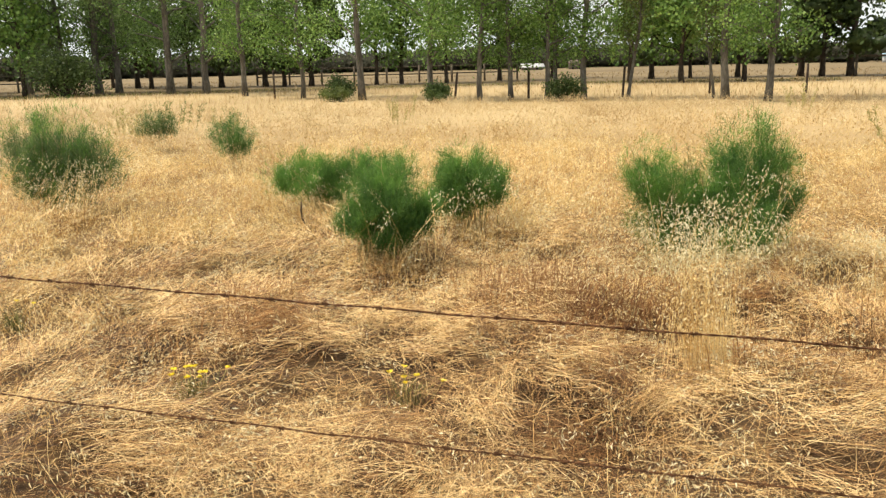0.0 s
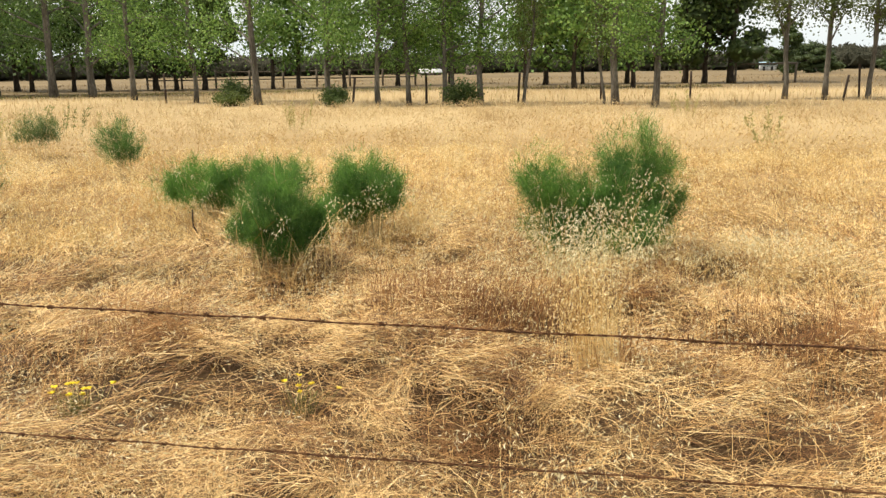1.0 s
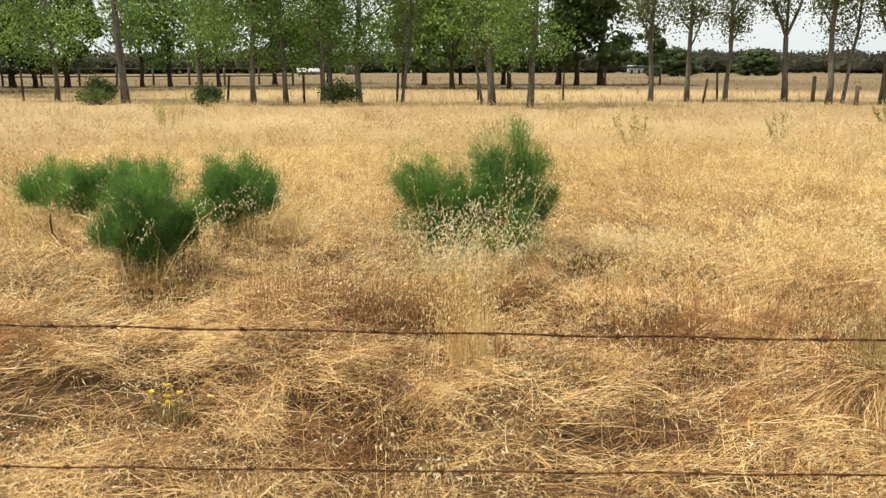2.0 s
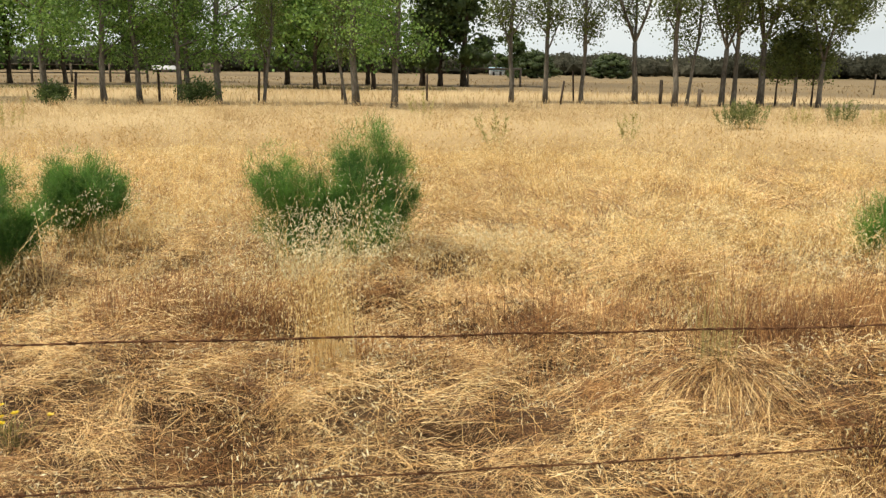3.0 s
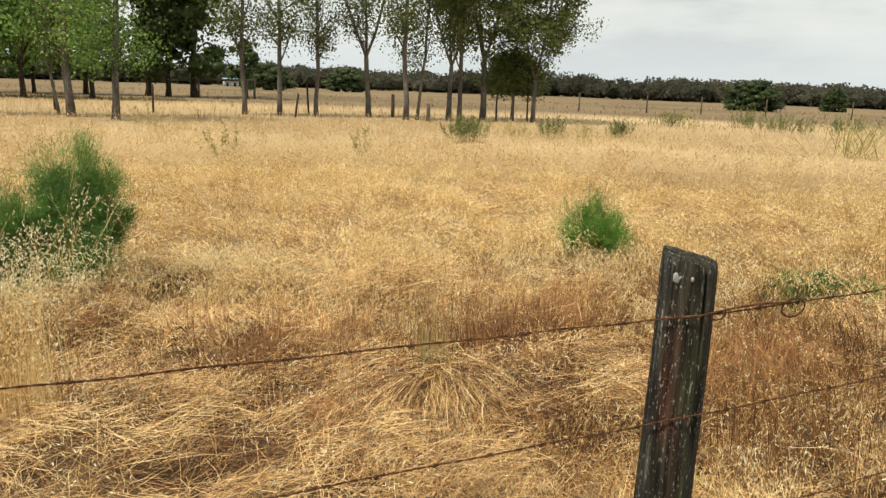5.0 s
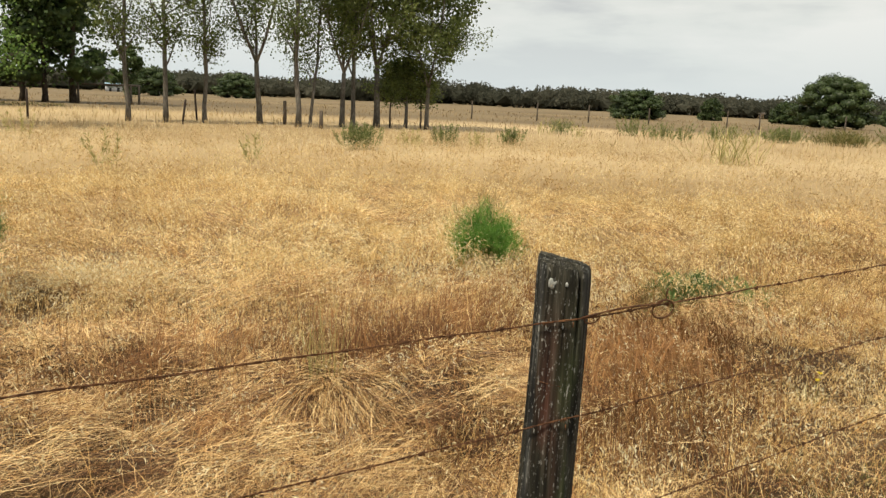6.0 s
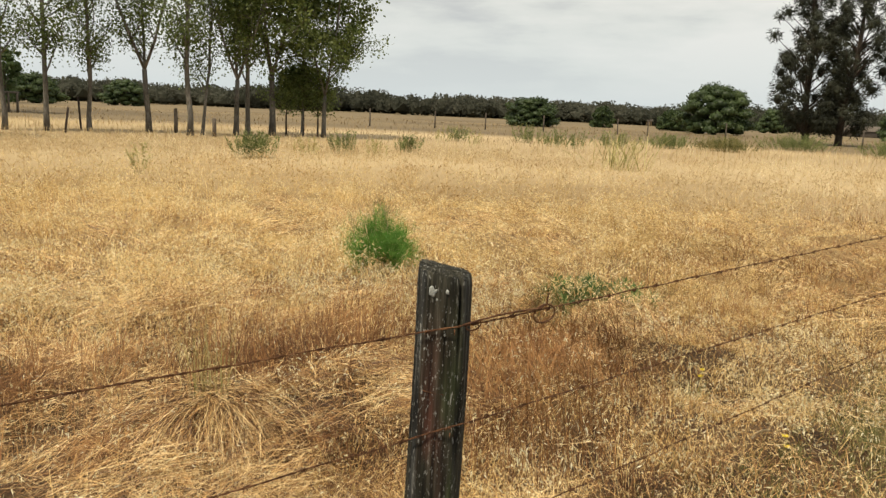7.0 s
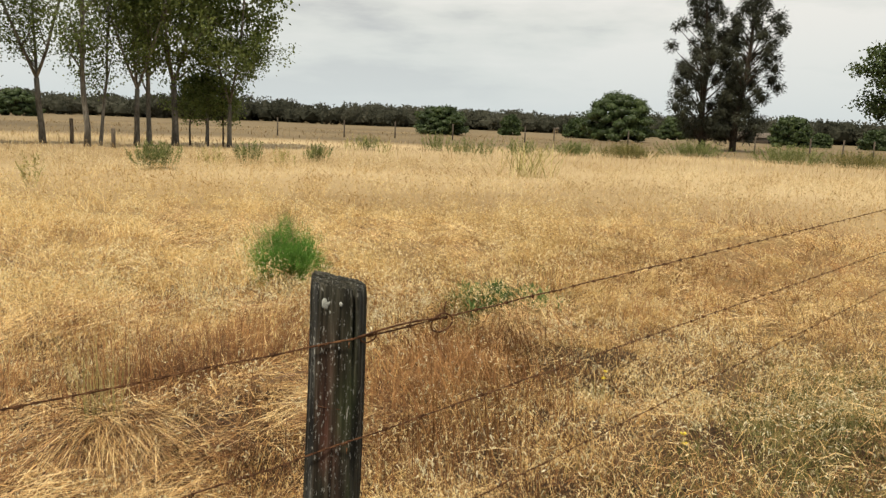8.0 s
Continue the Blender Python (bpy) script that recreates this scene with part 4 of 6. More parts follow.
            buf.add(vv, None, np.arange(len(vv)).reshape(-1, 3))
    for i in range(bare):
        dx, dy, zc, w, h = lobes[-1 if i % 2 else rng.integers(len(lobes))]
        a = rng.uniform(0, 6.3)
        foot = np.array([dx + 0.4 * w * np.cos(a), dy + 0.4 * w * np.sin(a), zc])
        tip = foot + np.array([rng.normal(0, 0.08), rng.normal(0, 0.08), h * rng.uniform(1.0, 1.45)])
        t = np.linspace(0, 1, 6)[:, None]
        path = foot + (tip - foot) * t + rng.normal(0, 0.008, (6, 3))
        tube(bs, path, np.linspace(0.004, 0.0014, 6), 4, False)
        for k in range(4):
            q = path[3 + k % 3]
            tube(bs, np.stack([q, q + np.array([rng.normal(0, 0.05), rng.normal(0, 0.05), 0.05])]), [0.0016, 0.0008], 3, False)
    part("stalk", bs, M_FSTEM, e, "pale green and straw stems")
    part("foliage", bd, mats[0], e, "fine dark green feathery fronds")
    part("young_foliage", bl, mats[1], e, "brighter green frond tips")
    return e


fennel("fennel_bush", 1.86, 5.55, "large dark green feathery fennel bush with bare tops in dry oats",
       [(-0.43, 0.0, 0.71, 0.18, 0.24), (-0.26, 0.0, 0.42, 0.25, 0.27), (0.25, 0.05, 0.71, 0.28, 0.37), (0.46, 0.08, 0.58, 0.20, 0.33), (0.10, -0.05, 0.44, 0.34, 0.30), (-0.12, 0.02, 0.50, 0.17, 0.30)], 1, sprays=7000, threads=12, tw=0.0027, stems=46, bare=24)
fennel("fennel_bush", -0.42, 5.45, "dark green fennel bush with straw stems at its foot",
       [(0.04, 0.0, 0.46, 0.19, 0.27), (0.22, 0.06, 0.36, 0.16, 0.17), (-0.14, 0.0, 0.34, 0.15, 0.16), (0.05, 0.0, 0.26, 0.14, 0.15)], 2, sprays=2700, threads=12, tw=0.0028, stems=70, bare=5)
fennel("fennel_bush", 0.22, 6.55, "rounded green fennel bush on tall straw-coloured stems",
       [(0.0, 0.0, 0.52, 0.27, 0.25), (0.18, 0.0, 0.46, 0.20, 0.18), (-0.12, 0.0, 0.38, 0.22, 0.20)], 3, sprays=3000, threads=9, stems=36, bare=2)
fennel("fennel_bush", -0.88, 7.5, "low spreading green fennel bush among dry oats",
       [(-0.40, 0.0, 0.44, 0.34, 0.20), (0.04, 0.0, 0.43, 0.32, 0.20), (0.36, 0.05, 0.45, 0.28, 0.21), (-0.2, 0.0, 0.30, 0.24, 0.14)], 4, sprays=3200, threads=9, stems=36, bare=4)
fennel("fennel_bush", -3.85, 8.3, "tall grey-green fennel bush threaded with pale oats",
       [(-0.02, 0.0, 0.68, 0.36, 0.46), (-0.30, 0.0, 0.72, 0.28, 0.42), (0.26, 0.05, 0.56, 0.30, 0.36), (-0.1, 0, 0.40, 0.34, 0.3)], 5, sprays=4300, threads=9, tlen=0.1, tw=0.0034, stems=36, bare=16, mats=(M_FENNEL_PALE, M_FENNEL_LIGHT))
fennel("fennel_bush", -2.9, 11.3, "small round fennel bush deep in the oats", [(0.0, 0.0, 0.48, 0.28, 0.30), (0.1, 0, 0.35, 0.25, 0.2)], 6, sprays=620, threads=9, tlen=0.1, tw=0.0042, stems=14, bare=6, mats=(M_FENNEL, M_FENNEL_PALE))
fennel("fennel_bush", -5.2, 15.0, "small pale fennel bush far out in the oats", [(0.0, 0.0, 0.48, 0.30, 0.28), (0.22, 0, 0.38, 0.2, 0.22), (-0.2, 0, 0.36, 0.2, 0.2)], 7, sprays=620, threads=9, tlen=0.11, tw=0.0048, stems=14, bare=7, mats=(M_FENNEL_PALE, M_WEED))
fennel("fennel_bush", 6.05, 4.2, "bright green upright fennel bush standing alone in oats",
       [(0.0, 0.0, 0.34, 0.28, 0.23), (0.17, 0.0, 0.40, 0.20, 0.22), (-0.19, 0.05, 0.40, 0.18, 0.23), (0.0, 0.0, 0.50, 0.16, 0.22)], 8, sprays=1000, threads=9, tlen=0.11, tw=0.0036, stems=40, mats=(M_FENNEL_LIGHT, M_FENNEL_LIGHT), bare=24)




# ---------------------------------------------------------------- trees
def limb_path(rng, start, d, length, n=6, wob=0.10, rise=0.15):
    p, d = [np.array(start, float)], unit(np.array(d, float))
    for i in range(n):
        d = unit(d + rng.normal(0, wob, 3) + np.array([0, 0, rise]))
        p.append(p[-1] + d * length / n)
    return np.array(p)


def tree_model(name, seed, height, trunk_r, crown_from, spread, leaves, leaf=0.085, label="", bark=None, foliage=None, fork=None, lean=(0, 0), limbs=16, angle=0.85,
               sub=5, droop=0.0, clump=0.35, group="", category="tree", weep=0.0, cores=0):
    """A tree at the origin: trunk, branches, crown of single leaves in loose clumps."""
    rng = np.random.default_rng(seed)
    e = thing(name, 0, 0, 0, label, category, group)
    bt, bb, bc = Buf(), Buf(), Buf()
    n = 14
    zs = np.linspace(-0.2, height, n)
    wob = np.cumsum(rng.normal(0, 0.034 * height / 10, (n, 2)), 0)
    main = np.stack([wob[:, 0] + lean[0] * zs, wob[:, 1] + lean[1] * zs, zs], -1)
    rad = trunk_r * np.clip(1 - zs / height, 0.04, 1) ** 0.8
    rad[0] *= 1.35
    rad[1] *= 1.02
    tips, tubes = [], []
    stems = [(main, rad)]
    if fork:
        # several leaders from the height fork
        cut = int(np.searchsorted(zs, fork))
        tube(bt, main[:cut + 1], rad[:cut + 1], 10)
        stems = []
        for a in np.arange(3) * 2.1 + rng.uniform(0, 6.3):
            p = limb_path(rng, main[cut], (0.42 * np.cos(a), 0.42 * np.sin(a), 1.0), height - fork, 9, 0.05, 0.12)
            r = np.linspace(rad[cut] * 0.62, 0.015, len(p))
            tube(bb, p, r, 8)
            stems.append((p, r))
    else:
        tube(bt, main, rad, 10)
    per = max(3, limbs // len(stems))
    for p, r in stems:
        for i in range(per):
            f = (i + rng.uniform(0.1, 0.9)) / per
            z = crown_from + (height * 0.97 - crown_from) * f
            if z < p[0, 2]:
                continue
            c = np.array([np.interp(z, p[:, 2], p[:, 0]), np.interp(z, p[:, 2], p[:, 1]), z])
            rr = float(np.interp(z, p[:, 2], r))
            a = rng.uniform(0, 6.3)
            shape = math.sin(math.pi * min(1, 0.25 + 0.75 * f)) ** 0.6
            L = spread * shape * rng.uniform(0.75, 1.2)
            lp = limb_path(rng, c, (np.cos(a) * math.sin(angle), np.sin(a) * math.sin(angle), math.cos(angle)), L, 6, 0.12, 0.10 - droop)
            lr = np.linspace(min(rr * 0.5, 0.03 + 0.012 * L), 0.006, len(lp))
            tube(bb, lp, lr, 5, False)
            tips += [(q, 0.6) for q in lp[2:]]
            for k in range(sub):
                q = lp[rng.integers(2, len(lp))]
                a2 = rng.uniform(0, 6.3)
                sp = limb_path(rng, q, (np.cos(a2), np.sin(a2), rng.uniform(-0.2, 0.8) - droop), L * rng.uniform(0.25, 0.5), 4, 0.2, 0.05 - droop)
                tube(bb, sp, np.linspace(0.010, 0.004, len(sp)), 3, False)
                tips += [(q2, 1.0) for q2 in sp[1:]]
    c = np.array([t[0] for t in tips])
    w = np.array([t[1] for t in tips])
    idx = rng.choice(len(c), leaves, p=w / w.sum())
    off = rng.normal(0, 1, (leaves, 3)) * clump * np.array([1, 1, 0.8])
    pos = c[idx] + off
    if weep:
        pos[:, 2] -= rng.uniform(0, weep, leaves) ** 1.0
    # high in the crown fewer but larger leaves
    high = pos[:, 2] > 6.3
    share = np.where(pos[:, 2] > 8.0, 0.2, np.where(high, 0.42, 1.0))
    keep = (pos[:, 2] > crown_from * 0.72) & (rng.uniform(0, 1, leaves) < share)
    pos, high = pos[keep], high[keep]
    m = len(pos)
    d = unit(rng.normal(0, 0.7, (m, 3)) + np.array([0, 0, -0.55 - 2 * weep]))
    size = rng.uniform(0.7, 1.3, m) * leaf * np.where(pos[:, 2] > 8.0, 2.0, np.where(high, 1.5, 1.0))
    diamonds(bc, rng, pos, d, size * (1.0 + 2.2 * min(weep, 0.5)), size * (0.85 if not weep else 0.4))
    for k in rng.choice(len(c), cores):
        if c[k][2] > crown_from:
            lump(bc, rng, c[k], np.array([1.0, 1.0, 0.8]) * clump * rng.uniform(0.8, 1.4))
    part("trunk", bt, bark or M_BARK, e)
    part("branchwork", bb, bark or M_BARK, e)
    part("crown", bc.mesh("crown", foliage or M_LEAF, True), foliage or M_LEAF, e)
    return e


def put(model, x, y, rz=0.0, s=1.0, sz=None):
    """A copy of a model standing on the ground."""
    o = copy_thing(model, pose(x, y, float(ground_z(x, y)), 0, 0, rz))
    o.scale = (s, s, sz or s)
    return o


def drop_model(e):
    for o in list(e.children_recursive) + [e]:
        bpy.data.objects.remove(o, do_unlink=True)


POPLAR = "slender poplar with grey trunk and dense green foliage"
SPARSE = "thin-leaved poplar with forked limbs against the sky"
poplars = [
    tree_model("poplar_tree", 101, 11.0, 0.115, 1.25, 2.2, 13000, leaf=0.088, label=POPLAR, limbs=28, angle=0.95, droop=0.12, group="row of poplars"),
    tree_model("poplar_tree", 102, 10.5, 0.10, 1.15, 2.1, 13000, leaf=0.088, label=POPLAR, limbs=28, angle=1.0, droop=0.14, group="row of poplars"),
    tree_model("poplar_tree", 103, 12.0, 0.135, 1.4, 2.4, 13500, leaf=0.088, label=POPLAR, limbs=30, angle=0.95, droop=0.12, group="row of poplars"),
]
sparse = [
    tree_model("poplar_tree", 111, 11.5, 0.10, 2.0, 1.9, 11500, leaf=0.088, label=SPARSE, limbs=30, angle=0.65, group="row of poplars", clump=0.30, sub=9, foliage=M_LEAF_OLIVE),
    tree_model("poplar_tree", 112, 11.5, 0.12, 1.9, 2.0, 11500, leaf=0.088, label=SPARSE, limbs=27, angle=0.6, fork=1.9, group="row of poplars", clump=0.30, sub=9, foliage=M_LEAF_OLIVE),
]
thin = tree_model("poplar_tree", 121, 9.0, 0.07, 1.6, 1.5, 5200, leaf=0.085, label="thin leaning young poplar with sparse leaves", limbs=20, angle=0.6, sub=7, lean=(0.10, 0.02), group="row of poplars", foliage=M_LEAF_OLIVE)

ROW = [  # model, x, y, turn, size
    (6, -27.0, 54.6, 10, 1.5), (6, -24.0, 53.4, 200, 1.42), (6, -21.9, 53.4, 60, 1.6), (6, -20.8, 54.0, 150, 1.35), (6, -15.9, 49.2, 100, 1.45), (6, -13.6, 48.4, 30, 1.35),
    (0, -10.0, 42.6, 210, 1.2), (1, -6.2, 38.0, 80, 1.05), (2, -3.2, 34.7, 300, 1.1), (0, -0.35, 32.4, 20, 1.0), (1, 1.5, 31.6, 250, 1.05), (0, 2.66, 31.3, 130, 0.85),
    (1, 3.95, 30.6, 330, 0.95), (0, 4.35, 31.2, 50, 0.8), (2, 5.4, 30.6, 170, 0.9), (2, 9.95, 28.45, 220, 0.98), (0, 10.75, 26.75, 290, 1.0),
    (3, 17.2, 30.1, 40, 1.0), (3, 18.15, 28.9, 160, 1.0), (3, 19.95, 28.9, 280, 0.9), (4, 22.0, 27.9, 0, 1.0), (3, 22.0, 25.6, 75, 1.1), (5, 22.9, 25.9, 0, 1.0),
    (4, 24.3, 25.5, 120, 0.9), (3, 24.9, 25.4, 330, 1.0), (5, 6.9, 30.2, 10, 0.9), (5, 9.65, 29.0, 160, 0.8), (5, 27.3, 24.6, 20, 0.85),
]
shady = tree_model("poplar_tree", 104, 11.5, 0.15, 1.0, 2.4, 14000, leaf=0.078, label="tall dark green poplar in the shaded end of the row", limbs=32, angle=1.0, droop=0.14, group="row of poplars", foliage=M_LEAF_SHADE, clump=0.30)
kinds = poplars + sparse + [thin, shady]
for k, x, y, rz, s in ROW:
    put(kinds[k], x, y, rz, s)
for e in kinds:
    drop_model(e)

# the spreading tree that ends the row, with dark shrubs at its foot
end_tree = tree_model("spreading_tree", 131, 11.5, 0.14, 1.5, 3.3, 26000, label="broad olive-green tree ending the row of poplars", limbs=42, angle=1.0, droop=0.06, fork=2.0, sub=8, clump=0.27, foliage=M_LEAF_OLIVE, leaf=0.125)
put(end_tree, 25.9, 24.9, 30)
put(end_tree, 27.6, 23.6, 200, 0.72)
drop_model(end_tree)


def shrub(name, x, y, w, h, n, seed, label, foliage, leaf=0.10, group="", stems=7):
    """A low shrub of leaf clumps on several stems, with an uneven top."""
    rng = np.random.default_rng(seed)
    z0 = float(ground_z(x, y))
    e = thing(name, x, y, z0, label, "shrub", group)
    bs, bc = Buf(), Buf()
    cl = max(6, int(14 * w))
    cs = []
    for i in range(max(cl, stems)):
        a, r = rng.uniform(0, 6.3), rng.uniform(0, 1) ** 0.6
        tip = np.array([w / 2 * r * np.cos(a), w / 2 * r * np.sin(a), h * (1 - 0.45 * r * r) * rng.uniform(0.45, 1.0)])
        cs.append(tip)
        t = np.linspace(0, 1, 4)[:, None]
        tube(bs, np.array([tip[0] * 0.3, tip[1] * 0.3, -0.05]) * (1 - t) + tip * t, np.linspace(0.02 + 0.004 * h, 0.006, 4), 4, False)
    cs = np.array(cs)
    idx = rng.integers(0, len(cs), n)
    size = min(w, h)
    pos = cs[idx] * rng.uniform(0.55, 1.05, (n, 1)) + rng.normal(0, 0.16 * size, (n, 3)) * np.array([1.1, 1.1, 0.8])
    pos = pos[pos[:, 2] > 0.02]
    m = len(pos)
    diamonds(bc, rng, pos, unit(rng.normal(size=(m, 3))), rng.uniform(0.7, 1.3, m) * leaf, rng.uniform(0.5, 0.9, m) * leaf)
    part("stalk", bs, M_BARK_DARK, e)
    part("foliage", bc.mesh("foliage", foliage), foliage, e)
    return e


def tall_weed(x, y, w, h, n, seed, label, foliage, group="weeds in the oats"):
    """A wispy weed: thin upright stalks with narrow leaves all the way up."""
    rng = np.random.default_rng(seed)
    e = thing("tall_weed", x, y, float(ground_z(x, y)), label, "weed", group)
    bc = Buf()
    for i in range(n):
        foot = np.array([rng.normal(0, 0.16 * w), rng.normal(0, 0.16 * w), -0.03])
        p = limb_path(rng, foot, (rng.normal(0, 0.22) + foot[0] * 0.8, rng.normal(0, 0.22) + foot[1] * 0.8, 1.0), h * rng.uniform(0.55, 1.05), 6, 0.07, 0.05)
        tube(bc, p[::2], np.linspace(0.005, 0.0018, len(p[::2])), 3, False)
        m = 34
        f = rng.uniform(0.25, 1.0, m) * (len(p) - 1.001)
        k = f.astype(int)
        c = p[k] + (p[k + 1] - p[k]) * (f - k)[:, None]
        d = unit(rng.normal(0, 0.6, (m, 3)) + np.array([0, 0, 0.7]))
        diamonds(bc, rng, c, d, rng.uniform(0.05, 0.13, m), rng.uniform(0.010, 0.022, m))
    part("foliage", bc.mesh("foliage", foliage), foliage, e)
    return e


# shrubs along the foot of the row
for x, y, w, h, sd, lab, fol in (
        (-4.25, 35.0, 1.1, 1.05, 1, "dark leafy shrub under the poplars", M_LEAF_DARK), (-4.1, 33.6, 1.3, 0.6, 2, "yellow-green low shrub before the poplars", M_LEAF_OLIVE),
        (-0.1, 31.0, 1.2, 0.75, 3, "small dark shrub at a poplar's foot", M_LEAF_DARK), (4.55, 29.6, 1.15, 0.9, 4, "dense dark green shrub between two trunks", M_LEAF_DARK),
        (-21.6, 48.0, 3.4, 3.1, 5, "tall dark thicket under the trees", M_LEAF_DARK)):
    shrub("shrub", x, y, w, h, int(300 + 2300 * w) if w > 0.5 else 260, sd, lab, fol, leaf=0.14 if w > 2 else 0.08, group="shrubs")

for az, r, w, h, n, sd, lab, fol in (
        (45.2, 22.1, 1.3, 0.72, 95, 8, "green leafy weed clump in the oats", M_WEED), (29.0, 14.6, 0.5, 0.75, 7, 9, "wispy grey-green weed in the oats", M_PALEGREEN),
        (51.0, 25, 1.0, 0.72, 30, 28, "wispy green weed in the oats", M_WEED), (55.5, 27, 0.9, 0.62, 44, 29, "small green weed in the oats", M_WEED),
        (48.5, 24, 1.2, 0.55, 12, 30, "pale wispy weed in the oats", M_PALEGREEN), (53.3, 24, 0.8, 0.6, 9, 31, "pale wispy weed in the oats", M_PALEGREEN),
        (67.0, 36, 1.2, 0.85, 22, 27, "wispy green weed in the oats", M_WEED), (63.5, 40, 1.8, 1.0, 46, 26, "pale green bushy weed in the dry grass", M_WEED),
        (58.8, 38, 1.6, 0.75, 40, 41, "pale green bushy weed in the dry grass", M_WEED), (65.6, 37, 1.8, 0.8, 46, 42, "pale green bushy weed in the dry grass", M_WEED), (69.3, 39, 2.2, 0.85, 60, 43, "green bushy weed in the dry grass", M_WEED),
        (71.0, 34, 0.8, 0.9, 9, 32, "pale wispy weed in the oats", M_PALEGREEN), (60.0, 33, 0.8, 0.8, 9, 33, "pale wispy weed in the oats", M_PALEGREEN),
        (-14.5, 17.5, 0.9, 0.8, 9, 36, "pale wispy weed in the oats", M_PALEGREEN), (-21.0, 18.5, 1.4, 0.85, 14, 37, "pale wispy weed in the oats", M_PALEGREEN), (-17.5, 21.0, 1.4, 0.8, 14, 38, "yellow-green wispy weed in the oats", M_WEED),
        (-3.0, 20.5, 1.2, 0.75, 10, 39, "pale wispy weed in the oats", M_PALEGREEN), (23.5, 23.0, 0.8, 0.8, 9, 40, "pale wispy weed in the oats", M_PALEGREEN),
        (38.0, 17.0, 0.5, 0.7, 7, 34, "wispy grey-green weed in the oats", M_PALEGREEN), (57.6, 36, 0.9, 0.8, 10, 35, "brown-green wispy weed in the oats", M_PALEGREEN)):
    tall_weed(r * math.sin(radians(az)), r * math.cos(radians(az)), w, h, n, sd, lab, fol)

# trees behind, towards the yards
DARK = "dark spreading tree beyond the poplars"
back = [
    tree_model("paddock_tree", 201, 9.5, 0.19, 1.3, 3.2, 3600, leaf=0.24, cores=70, label=DARK, bark=M_BARK_DARK, foliage=M_LEAF_DARK, limbs=24, angle=1.05, droop=0.1, clump=0.50, group="trees behind the row", sub=3),
    tree_model("paddock_tree", 202, 8.0, 0.14, 1.5, 2.4, 4200, leaf=0.22, cores=0, label="green tree in the second row behind the poplars", bark=M_BARK_DARK, foliage=M_LEAF, limbs=20, angle=0.9, droop=0.1, clump=0.50, group="trees behind the row", sub=3),
]
BACK = [(1, -27.5, 70, 1.1), (0, -24, 66, 1.1), (1, -21.5, 62, 1.2), (1, -18.6, 62, 1.1), (0, -16.2, 62, 1.1), (1, -14.6, 62, 1.0), (0, -12.8, 61, 1.1), (1, -11.2, 60, 1.1), (0, -9.2, 60, 1.0), (1, -4.4, 59, 1.0),
        (1, -2.7, 60, 1.1), (1, 0.5, 58, 1.0), (0, 4.5, 62, 0.9), (1, 9.0, 66, 0.9), (0, 14.9, 58, 1.0), (1, 16.6, 57, 1.0), (1, 17.4, 57.5, 0.9), (0, 20.5, 57, 0.9), (0, 24.0, 55, 1.1), (0, 25.0, 54, 1.0), (0, 26.6, 53.5, 1.25),
        (1, -31, 64, 1.2), (0, -35, 60, 1.2), (0, -30, 52, 1.1), (1, -25, 50, 1.1), (0, 33, 58, 0.45), (1, 11.5, 50, 1.0), (1, 14.0, 48, 1.05), (1, 17.3, 47, 1.0)]
for i, (k, x, y, s) in enumerate(BACK):
    put(back[k], x, y, i * 67, s)

